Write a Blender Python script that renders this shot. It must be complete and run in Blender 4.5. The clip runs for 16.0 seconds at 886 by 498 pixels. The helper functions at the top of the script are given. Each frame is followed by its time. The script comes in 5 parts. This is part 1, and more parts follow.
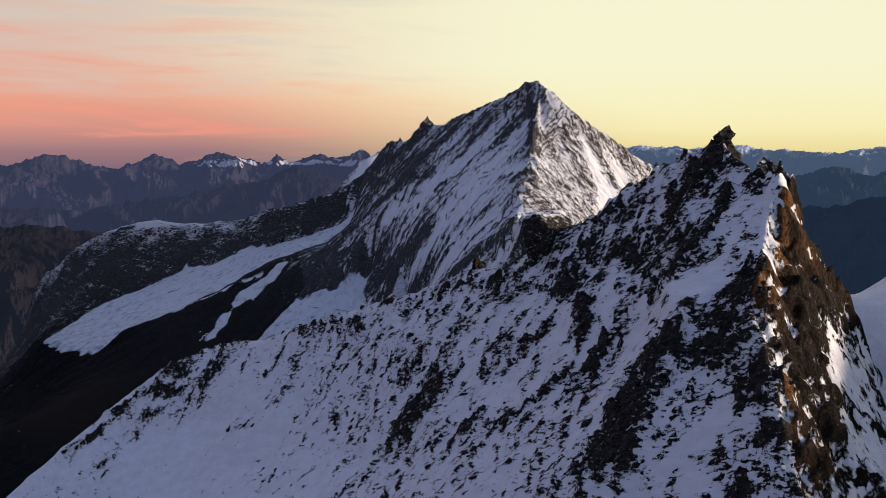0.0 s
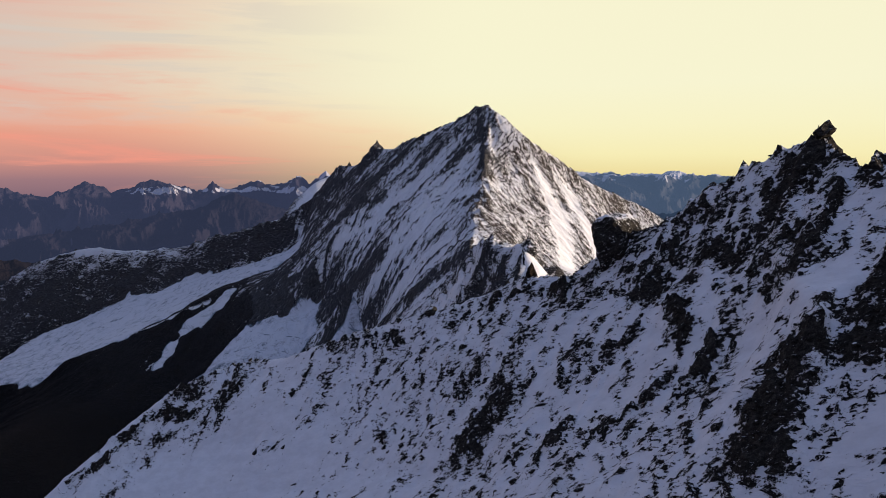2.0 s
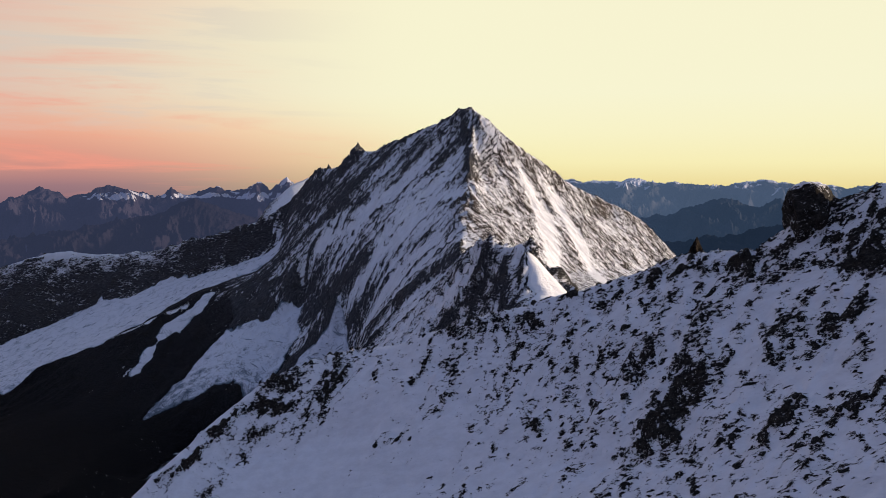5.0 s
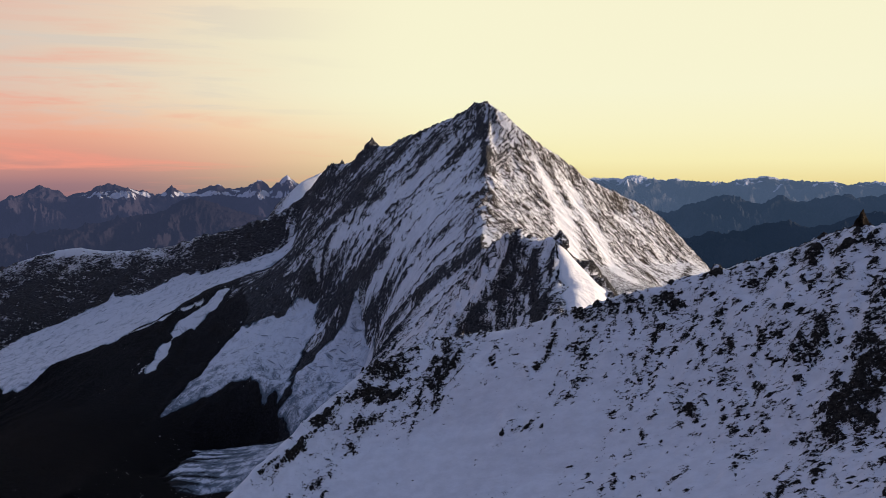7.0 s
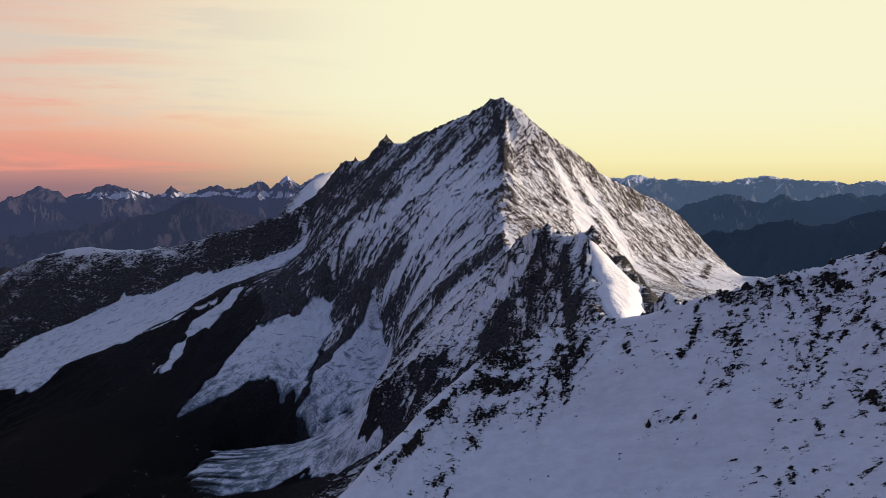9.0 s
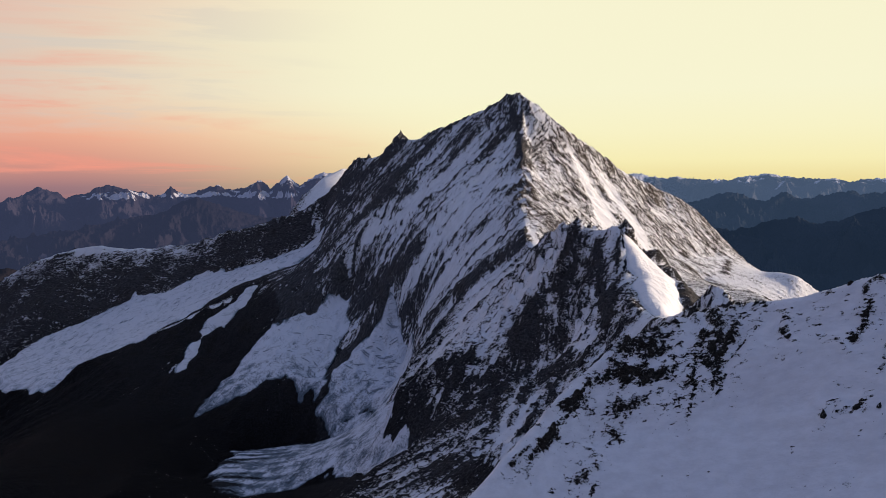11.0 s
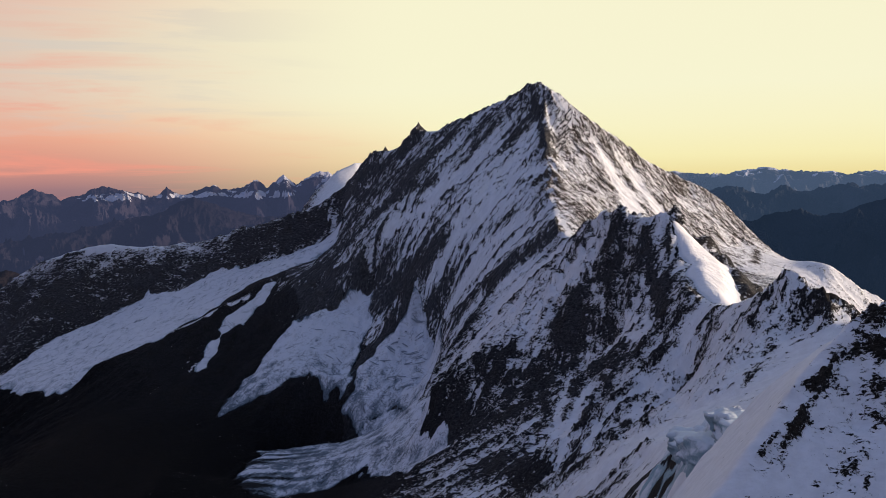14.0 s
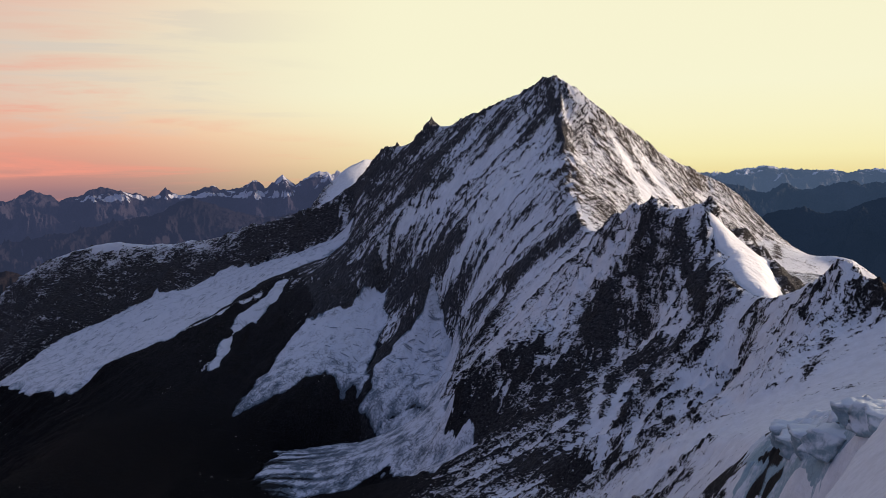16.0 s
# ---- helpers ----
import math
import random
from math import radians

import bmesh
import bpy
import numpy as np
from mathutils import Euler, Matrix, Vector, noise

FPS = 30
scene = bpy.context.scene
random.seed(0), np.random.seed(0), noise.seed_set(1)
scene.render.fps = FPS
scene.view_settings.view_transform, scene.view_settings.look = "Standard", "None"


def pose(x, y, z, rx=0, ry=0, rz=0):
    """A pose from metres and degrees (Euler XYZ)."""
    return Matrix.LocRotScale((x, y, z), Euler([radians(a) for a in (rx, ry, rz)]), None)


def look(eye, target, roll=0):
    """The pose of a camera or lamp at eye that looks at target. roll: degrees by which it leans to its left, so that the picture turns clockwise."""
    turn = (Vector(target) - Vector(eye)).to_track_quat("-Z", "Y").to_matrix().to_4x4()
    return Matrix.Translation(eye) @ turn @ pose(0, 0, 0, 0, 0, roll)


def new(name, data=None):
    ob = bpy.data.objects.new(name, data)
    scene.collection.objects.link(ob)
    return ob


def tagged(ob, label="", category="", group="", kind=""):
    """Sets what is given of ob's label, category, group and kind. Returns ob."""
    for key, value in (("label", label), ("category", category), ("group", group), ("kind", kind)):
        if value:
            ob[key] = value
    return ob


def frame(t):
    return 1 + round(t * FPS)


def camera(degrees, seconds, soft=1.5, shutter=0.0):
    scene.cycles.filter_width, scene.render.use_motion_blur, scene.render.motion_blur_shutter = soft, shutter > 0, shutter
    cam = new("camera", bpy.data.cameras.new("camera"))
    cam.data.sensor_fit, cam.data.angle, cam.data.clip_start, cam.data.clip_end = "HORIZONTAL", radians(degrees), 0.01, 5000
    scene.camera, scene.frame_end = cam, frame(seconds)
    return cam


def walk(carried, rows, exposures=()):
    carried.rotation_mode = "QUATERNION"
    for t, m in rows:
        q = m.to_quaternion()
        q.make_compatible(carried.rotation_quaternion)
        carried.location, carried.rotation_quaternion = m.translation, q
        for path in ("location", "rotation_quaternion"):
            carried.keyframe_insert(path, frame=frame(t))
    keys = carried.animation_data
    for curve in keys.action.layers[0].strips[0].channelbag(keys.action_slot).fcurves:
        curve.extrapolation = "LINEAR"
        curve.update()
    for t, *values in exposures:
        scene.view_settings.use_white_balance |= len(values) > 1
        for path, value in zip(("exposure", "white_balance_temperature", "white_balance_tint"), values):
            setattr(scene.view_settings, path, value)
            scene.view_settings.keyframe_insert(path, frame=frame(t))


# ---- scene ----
cam = camera(51.6, 16.0, soft=0.5)
PATH = [
    (0, (-1.057, -0.365, 298.649), (-1.045, 9.566, 297.477), 0.05),
    (0.5, (-4.616, 0.695, 297.971), (-4.372, 10.634, 296.900), -0.06),
    (1, (-8.227, 1.833, 297.271), (-7.799, 11.775, 296.292), -0.26),
    (1.5, (-11.888, 3.050, 296.551), (-11.309, 12.990, 295.626), -0.21),
    (2, (-15.596, 4.350, 295.816), (-14.888, 14.285, 294.934), -0.13),
    (2.5, (-19.349, 5.732, 295.066), (-18.501, 15.660, 294.222), -0.07),
    (3, (-23.146, 7.200, 294.306), (-22.176, 17.119, 293.490), -0.08),
    (3.5, (-26.982, 8.754, 293.536), (-25.910, 18.664, 292.737), 0.07),
    (4, (-30.856, 10.395, 292.760), (-29.727, 20.299, 291.964), 0.07),
    (6.5, (-50.665, 19.938, 288.812), (-49.468, 29.832, 287.995), 0.11),
    (7, (-54.689, 22.117, 288.014), (-53.491, 32.011, 287.193), -0.04),
    (7.5, (-58.723, 24.388, 287.215), (-57.514, 34.280, 286.394), -0.07),
    (8, (-62.764, 26.749, 286.412), (-61.551, 36.641, 285.592), -0.14),
    (8.5, (-66.806, 29.200, 285.605), (-65.581, 39.091, 284.788), -0.11),
    (9, (-70.844, 31.741, 284.794), (-69.615, 41.632, 283.981), -0.15),
    (11.5, (-90.791, 45.766, 280.615), (-89.521, 55.651, 279.800), -0.50),
    (12, (-94.690, 48.827, 279.740), (-93.412, 58.711, 278.921), -0.65),
    (12.5, (-98.544, 51.970, 278.844), (-97.255, 61.853, 278.026), -0.72),
    (13, (-102.347, 55.193, 277.926), (-101.050, 65.075, 277.102), -0.86),
    (13.5, (-106.092, 58.495, 276.982), (-104.778, 68.374, 276.155), -0.95),
    (14, (-109.771, 61.873, 276.007), (-108.438, 71.749, 275.176), -1.08),
    (14.5, (-113.378, 65.326, 274.998), (-112.021, 75.198, 274.166), -1.10),
    (15, (-116.904, 68.849, 273.950), (-115.538, 78.721, 273.116), -1.19),
    (15.5, (-120.343, 72.442, 272.858), (-118.973, 82.313, 272.028), -1.21),
    (16, (-123.685, 76.102, 271.718), (-122.316, 85.973, 270.892), -1.26),
]
walk(cam, [(t, look(eye, target, roll)) for t, eye, target, roll in PATH])

# ---- world and sun: the minutes before sunrise, glow low to the right ----
SUN_AZ, SUN_EL = 99.0, 9.0          # degrees clockwise from straight ahead (+y), degrees up
sun = new("sun", bpy.data.lights.new("sun", "SUN"))
sun.data.energy, sun.data.angle, sun.data.color = 6.0, radians(5), (1.0, 0.79, 0.61)
sun_from = Vector((math.sin(radians(SUN_AZ)) * math.cos(radians(SUN_EL)), math.cos(radians(SUN_AZ)) * math.cos(radians(SUN_EL)), math.sin(radians(SUN_EL))))
sun.matrix_world = look(sun_from * 1000, (0, 0, 0))


class Nodes:
    """Short hand for building a node tree."""

    def __init__(self, tree):
        self.tree = tree
        tree.nodes.clear()

    def put(self, kind, inputs=(), **settings):
        node = self.tree.nodes.new(kind)
        for key, value in settings.items():
            setattr(node, key, value)
        for key, value in dict(inputs).items():
            if hasattr(value, "is_output"):
                self.tree.links.new(value, node.inputs[key])
            else:
                node.inputs[key].default_value = value
        return node

    def math(self, op, a, b=0.0, c=0.0, clamp=False):
        return self.put("ShaderNodeMath", {0: a, 1: b, 2: c}, operation=op, use_clamp=clamp).outputs[0]

    def span(self, v, a, b, c=0.0, d=1.0, smooth=True):
        n = self.put("ShaderNodeMapRange", {0: v, 1: a, 2: b, 3: c, 4: d}, interpolation_type="SMOOTHSTEP" if smooth else "LINEAR")
        return n.outputs[0]

    def mix(self, f, a, b, blend="MIX"):
        n = self.put("ShaderNodeMix", {0: f, 6: a, 7: b}, data_type="RGBA", blend_type=blend)
        return n.outputs[2]

    def ramp(self, v, stops, smooth=False):
        n = self.put("ShaderNodeValToRGB", {0: v})
        n.color_ramp.interpolation = "EASE" if smooth else "LINEAR"
        el = n.color_ramp.elements
        while len(el) < len(stops):
            el.new(0.5)
        for e, (p, c) in zip(el, stops):
            e.position, e.color = p, (*c, 1)
        return n.outputs[0]

    def noise(self, vector, scale, detail=4.0, rough=0.55, **more):
        return self.put("ShaderNodeTexNoise", {"Vector": vector, "Scale": scale, "Detail": detail, "Roughness": rough, **more}).outputs[0]


def build_world():
    world = bpy.data.worlds.new("dawn_sky")
    scene.world = world
    world.use_nodes = True
    n = Nodes(world.node_tree)
    d = n.put("ShaderNodeTexCoord").outputs["Generated"]
    xyz = n.put("ShaderNodeSeparateXYZ", {0: d})
    az = n.math("MULTIPLY", n.math("ARCTAN2", xyz.outputs[0], xyz.outputs[1]), 57.2958)
    el = n.math("MULTIPLY", n.math("ARCSINE", xyz.outputs[2]), 57.2958)
    # height above the horizon on a curve that gives the low sky more room: 0 at -3 degrees, 1 at the zenith
    h = n.math("POWER", n.math("DIVIDE", n.math("ADD", el, 3.0), 93.0, clamp=True), 0.5)

    def at(deg):
        return math.sqrt((deg + 3) / 93)

    top = (0.185, 0.275, 0.565)
    left = n.ramp(h, [(at(-2.5), (.10, .085, .15)), (at(-.6), (.34, .19, .21)), (at(.8), (.66, .30, .24)), (at(2.6), (.83, .37, .26)), (at(5.0), (.72, .50, .42)), (at(8.0), (.70, .52, .44)), (at(11.5), (.76, .43, .37)), (at(22), (.42, .38, .45)), (at(45), (.22, .26, .43)), (1.0, top)])
    right = n.ramp(h, [(at(-2.5), (.30, .30, .30)), (at(-.6), (.84, .70, .32)), (at(.8), (.93, .85, .47)), (at(2.6), (.94, .89, .57)), (at(5.0), (.935, .905, .64)), (at(12.0), (.93, .895, .64)), (at(24), (.74, .74, .66)), (at(40), (.36, .42, .56)), (at(60), (.20, .26, .45)), (1.0, top)])
    back = n.ramp(h, [(at(-2.5), (.07, .08, .13)), (at(0), (.16, .15, .23)), (at(6), (.26, .235, .34)), (at(15), (.21, .25, .42)), (at(45), (.19, .275, .55)), (1.0, top)])
    # towards the glow on the right, and away from it behind
    side = n.math("ADD", az, n.span(el, 0.0, 5.0, -7.0, 2.0))
    glow = n.mix(n.span(side, -24.0, 9.0), left, right)
    away = n.math("COSINE", n.math("MULTIPLY", n.math("SUBTRACT", az, 45.0), 0.0174533))
    sky = n.mix(n.span(away, 0.30, -0.5), glow, back)
    # thin streaks of high cloud
    streak = n.put("ShaderNodeCombineXYZ", {0: n.math("MULTIPLY", az, 0.055), 1: n.math("MULTIPLY", n.math("ADD", el, n.math("MULTIPLY", az, 0.02)), 0.62), 2: 0.0}).outputs[0]
    veil = n.noise(streak, 1.0, 6.0, 0.6, Distortion=0.4)
    low = n.span(el, 15.0, 1.0)
    sky = n.mix(n.math("MULTIPLY", n.math("MULTIPLY", n.span(veil, 0.50, 0.72), low), n.span(side, 2.0, -16.0)), sky, (.90, .33, .24, 1))
    sky = n.mix(n.math("MULTIPLY", n.math("MULTIPLY", n.span(veil, 0.52, 0.36), n.span(el, 1.5, 4.0)), n.span(side, 6.0, -12.0, 0.0, 0.55)), sky, (.64, .60, .54, 1))
    # the clear upper sky
    nishita = n.put("ShaderNodeTexSky", sky_type="NISHITA", sun_disc=False, sun_elevation=radians(SUN_EL), sun_rotation=radians(SUN_AZ), altitude=3900.0)
    air = n.mix(1.0, nishita.outputs[0], (0.07, 0.07, 0.07, 1), "MULTIPLY")
    sky = n.mix(n.span(el, 25.0, 70.0, 0.0, 0.45), sky, air)
    n.put("ShaderNodeOutputWorld", {0: n.put("ShaderNodeBackground", {0: sky, 1: 1.0}).outputs[0]})


build_world()


# ---- materials ----
def material(name):
    m = bpy.data.materials.new(name)
    m.use_nodes = True
    return m, Nodes(m.node_tree)


def drawn_out(n, at, way, k):
    """Coordinates in which a pattern comes out k times longer along a direction."""
    d = Vector(way).normalized()
    along = n.put("ShaderNodeVectorMath", {0: at, 1: d}, operation="DOT_PRODUCT").outputs["Value"]
    back = n.put("ShaderNodeVectorMath", {0: d, "Scale": n.math("MULTIPLY", along, 1 - 1 / k)}, operation="SCALE").outputs[0]
    return n.put("ShaderNodeVectorMath", {0: at, 1: back}, operation="SUBTRACT").outputs[0]


def alpine(name, dark, mid, warm, size=1.0, snow=(.80, .81, .85), bump=0.5, flecks=0.5, hue=0.35, way=(0, 0, 1), k=1.0):
    """Weathered rock under wind-blown snow; the mesh's own 'snow' value says where the snow holds."""
    m, n = material(name)
    at = n.put("ShaderNodeTexCoord").outputs["Object"]
    flow = drawn_out(n, at, way, k)
    hold = n.put("ShaderNodeAttribute", attribute_name="snow").outputs["Fac"]
    large = n.noise(flow, 0.28 / size, 5.0, 0.6, Distortion=0.6)
    fine = n.noise(flow, 0.85 / size, 8.0, 0.66, Distortion=0.5)
    speck = n.noise(at, 2.6 / size, 4.0, 0.65)
    broad = n.noise(at, 0.05 / size, 4.0, 0.6)
    edge = n.math("ADD", hold, n.math("MULTIPLY", n.math("SUBTRACT", fine, 0.5), flecks * 3.0))
    edge = n.math("ADD", edge, n.math("MULTIPLY", n.math("SUBTRACT", large, 0.5), flecks * 2.2))
    edge = n.math("ADD", edge, n.math("MULTIPLY", n.math("SUBTRACT", speck, 0.5), flecks * 0.7))
    cover = n.span(edge, -0.05, 0.07)
    tone = n.math("ADD", n.math("MULTIPLY", fine, 0.6), n.math("MULTIPLY", speck, 0.4))
    stone = n.ramp(tone, [(.36, dark), (.5, mid), (.64, tuple(3.0 * c for c in mid))])
    orange_tint = n.put("ShaderNodeAttribute", attribute_name="orange_tint").outputs["Fac"]
    stone = n.mix(n.math("ADD", n.span(broad, 0.48, 0.66, 0.0, hue), n.math("MULTIPLY", orange_tint, n.span(large, 0.40, 0.50)), clamp=True), stone, n.mix(n.span(tone, 0.35, 0.65), tuple(0.3 * c for c in warm) + (1,), (*warm, 1)))
    # shade painted into the rock colour, by the mesh's own value
    kind = n.put("ShaderNodeAttribute", attribute_name="painted_shade").outputs["Fac"]
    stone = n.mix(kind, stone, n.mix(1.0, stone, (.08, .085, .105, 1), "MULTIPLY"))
    drift = n.noise(flow, 0.22 / size, 7.0, 0.66)
    white = n.mix(n.span(drift, 0.3, 0.7), (*[c * 0.87 for c in snow], 1), (*snow, 1))
    col = n.mix(cover, stone, white)
    height = n.math("ADD", n.math("MULTIPLY", large, 1.6), n.math("ADD", fine, n.math("MULTIPLY", speck, 0.35)))
    relief = n.math("ADD", n.math("MULTIPLY", height, n.math("SUBTRACT", 1.0, n.math("MULTIPLY", cover, 0.88))), n.math("MULTIPLY", drift, 0.5))
    nb = n.put("ShaderNodeBump", {"Strength": bump, "Distance": 2.4 * size, "Height": relief}).outputs[0]
    rough = n.span(cover, 0.0, 1.0, 0.85, 0.6)
    bsdf = n.put("ShaderNodeBsdfPrincipled", {"Base Color": col, "Roughness": rough, "Normal": nb, "Specular IOR Level": 0.06})
    n.put("ShaderNodeOutputMaterial", {0: bsdf.outputs[0]})
    return m


def ice_material(name, blue, white, grain, cracks=0.6):
    """Snow-covered glacier ice with grey-blue crevassed patches."""
    m, n = material(name)
    at = n.put("ShaderNodeTexCoord").outputs["Object"]
    bare = n.put("ShaderNodeAttribute", attribute_name="snow").outputs["Fac"]
    wave = n.noise(at, 0.12 / grain, 5.0, 0.62, Distortion=1.2)
    fine = n.noise(at, 0.6 / grain, 5.0, 0.6)
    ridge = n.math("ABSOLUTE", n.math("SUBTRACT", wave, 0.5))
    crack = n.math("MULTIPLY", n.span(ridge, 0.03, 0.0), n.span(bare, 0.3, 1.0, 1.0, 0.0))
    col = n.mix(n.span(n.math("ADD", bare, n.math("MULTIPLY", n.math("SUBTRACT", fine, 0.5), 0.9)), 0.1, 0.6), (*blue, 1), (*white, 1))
    # the shade inside cracks is painted on as dark lines
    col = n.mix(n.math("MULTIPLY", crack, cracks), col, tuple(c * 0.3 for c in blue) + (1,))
    rocky = n.span(n.math("ADD", bare, n.math("MULTIPLY", n.math("SUBTRACT", n.noise(at, 2.2 / grain, 6.0, 0.7), 0.5), 1.6)), -0.12, -0.26)
    col = n.mix(rocky, col, n.mix(fine, (.005, .006, .007, 1), (.018, .020, .024, 1)))
    h = n.math("ADD", n.math("MULTIPLY", fine, 0.5), n.math("MULTIPLY", wave, 0.8))
    nb = n.put("ShaderNodeBump", {"Strength": 0.5, "Distance": 1.5 * grain, "Height": h}).outputs[0]
    bsdf = n.put("ShaderNodeBsdfPrincipled", {"Base Color": col, "Roughness": 0.75, "Normal": nb, "Specular IOR Level": 0.1})
    n.put("ShaderNodeOutputMaterial", {0: bsdf.outputs[0]})
    return m


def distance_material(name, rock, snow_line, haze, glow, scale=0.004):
    """Far mountains: a plain backdrop, the haze of many kilometres of air painted in as emission."""
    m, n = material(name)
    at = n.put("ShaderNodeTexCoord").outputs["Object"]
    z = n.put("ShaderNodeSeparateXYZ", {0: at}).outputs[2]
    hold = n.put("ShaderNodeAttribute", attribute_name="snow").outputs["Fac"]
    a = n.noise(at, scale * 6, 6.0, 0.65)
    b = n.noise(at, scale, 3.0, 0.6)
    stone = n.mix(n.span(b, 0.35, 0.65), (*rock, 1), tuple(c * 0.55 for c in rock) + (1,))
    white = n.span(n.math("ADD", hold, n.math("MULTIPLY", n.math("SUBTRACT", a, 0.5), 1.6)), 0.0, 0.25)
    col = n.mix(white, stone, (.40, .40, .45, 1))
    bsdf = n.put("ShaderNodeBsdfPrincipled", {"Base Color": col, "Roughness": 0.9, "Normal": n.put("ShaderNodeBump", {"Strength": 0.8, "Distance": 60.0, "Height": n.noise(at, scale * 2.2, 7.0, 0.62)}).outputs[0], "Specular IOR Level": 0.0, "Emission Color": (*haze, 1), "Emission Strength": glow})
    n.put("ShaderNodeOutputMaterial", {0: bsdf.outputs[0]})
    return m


WEST = alpine("shaded_face_rock_and_snow", (.019, .019, .021), (.074, .073, .077), (.105, .093, .083), 0.75, bump=0.9, flecks=0.58, way=(-.59, -.39, -.71), k=3.2)
EAST = alpine("lit_face_rock_and_snow", (.026, .024, .024), (.075, .066, .062), (.115, .095, .078), 0.75, bump=0.9, flecks=0.62, way=(.48, -.56, -.67), k=3.0)
PEAK = alpine("ridge_rock_and_old_snow", (.009, .009, .010), (.042, .040, .042), (.080, .066, .055), 0.75, bump=0.9, flecks=0.60, way=(-.5, -.3, -.5), k=1.3)
STRATA = alpine("banded_ridge_rock", (.012, .012, .013), (.060, .058, .061), (.080, .068, .058), 0.75, bump=0.9, flecks=0.60, way=(-.97, .15, -.12), k=3.2)
TOWERS = alpine("broken_tower_rock", (.011, .011, .012), (.058, .057, .060), (.085, .075, .066), 0.75, bump=0.9, flecks=0.62, way=(.85, -.5, .12), k=2.2)
RIDGE = alpine("wind_packed_snow_and_rock", (.006, .006, .006), (.032, .029, .026), (.060, .044, .032), 0.27, bump=0.7, flecks=0.70, way=(.62, -.62, .35), k=2.1)
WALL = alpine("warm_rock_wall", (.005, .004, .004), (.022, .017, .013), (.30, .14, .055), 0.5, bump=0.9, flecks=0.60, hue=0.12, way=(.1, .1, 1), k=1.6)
GLACIER = ice_material("glacier_snow", (.30, .35, .40), (.66, .67, .72), 2.0)
CLEAN = ice_material("clean_snow", (.62, .65, .70), (.80, .80, .83), 3.0, 0.0)
BROKEN = ice_material("broken_glacier_ice", (.14, .175, .21), (.64, .66, .72), 1.1, 0.8)
SERAC = ice_material("blue_glacier_ice", (.27, .38, .44), (.62, .67, .73), 0.45, 0.2)
# lower-slope rock with the valley's shade put into a near-black colour
SHADY = alpine("shaded_valley_rock", (.003, .003, .004), (.011, .011, .013), (.020, .018, .018), 2.4, bump=0.9, flecks=0.36)
# haze over distance is put into these seven materials as bluish emission
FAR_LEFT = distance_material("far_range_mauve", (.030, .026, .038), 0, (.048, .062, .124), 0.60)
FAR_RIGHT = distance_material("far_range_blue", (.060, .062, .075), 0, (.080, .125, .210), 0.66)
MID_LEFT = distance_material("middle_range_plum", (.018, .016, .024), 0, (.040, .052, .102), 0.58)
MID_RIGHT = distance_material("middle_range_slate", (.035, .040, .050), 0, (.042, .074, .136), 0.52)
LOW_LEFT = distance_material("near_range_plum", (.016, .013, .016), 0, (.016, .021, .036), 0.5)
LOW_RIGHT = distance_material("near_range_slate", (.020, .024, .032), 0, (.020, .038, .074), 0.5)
GROUND = distance_material("valley_floor", (.012, .012, .015), 0, (.006, .010, .020), 0.3)

# ---- terrain arithmetic ----
def lattice(ix, iy, seed):
    v = (ix * 374761393 + iy * 668265263 + seed * 974711) & 0xFFFFFFFF
    v = ((v ^ (v >> 13)) * 1274126177) & 0xFFFFFFFF
    return ((v ^ (v >> 16)) & 0xFFFF) * (2 * np.pi / 65536)


def grain(x, y, seed=0):
    """Gradient noise over the plane, about -0.7 to 0.7."""
    ix, iy = np.floor(x).astype(np.int64), np.floor(y).astype(np.int64)
    fx, fy = x - ix, y - iy
    u, v = fx * fx * fx * (fx * (fx * 6 - 15) + 10), fy * fy * fy * (fy * (fy * 6 - 15) + 10)

    def corner(a, b):
        ang = lattice(ix + a, iy + b, seed)
        return np.cos(ang) * (fx - a) + np.sin(ang) * (fy - b)

    return (corner(0, 0) * (1 - u) + corner(1, 0) * u) * (1 - v) + (corner(0, 1) * (1 - u) + corner(1, 1) * u) * v


def fbm(x, y, octaves, seed=0, gain=0.5, ridged=False):
    total, amp = 0.0, 1.0
    for k in range(octaves):
        g = grain(x * 2.03 ** k + 17.3 * k, y * 2.03 ** k - 9.1 * k, seed + k)
        total = total + amp * ((0.5 - 2 * np.abs(g)) if ridged else g)
        amp *= gain
    return total


def smooth01(v, a, b):
    t = np.clip((v - a) / (b - a), 0, 1)
    return t * t * (3 - 2 * t)


def resample(a, shape):
    """Bilinear resampling of a grid onto another shape over the same area."""
    r, c = np.linspace(0, a.shape[0] - 1, shape[0]), np.linspace(0, a.shape[1] - 1, shape[1])
    r0, c0 = np.minimum(r.astype(int), a.shape[0] - 2), np.minimum(c.astype(int), a.shape[1] - 2)
    fr, fc = (r - r0)[:, None], (c - c0)[None, :]
    A = a[r0][:, c0] * (1 - fc) + a[r0][:, c0 + 1] * fc
    B = a[r0 + 1][:, c0] * (1 - fc) + a[r0 + 1][:, c0 + 1] * fc
    return A * (1 - fr) + B * fr


def blur(a, times):
    for _ in range(times):
        p = np.pad(a, 1, mode="edge")
        a = (p[:-2, 1:-1] + p[2:, 1:-1] + p[1:-1, :-2] + p[1:-1, 2:] + 2 * a) / 6
        p = np.pad(a, 1, mode="edge")
        a = (p[:-2, :-2] + p[2:, 2:] + p[2:, :-2] + p[:-2, 2:] + 4 * a) / 8
    return a


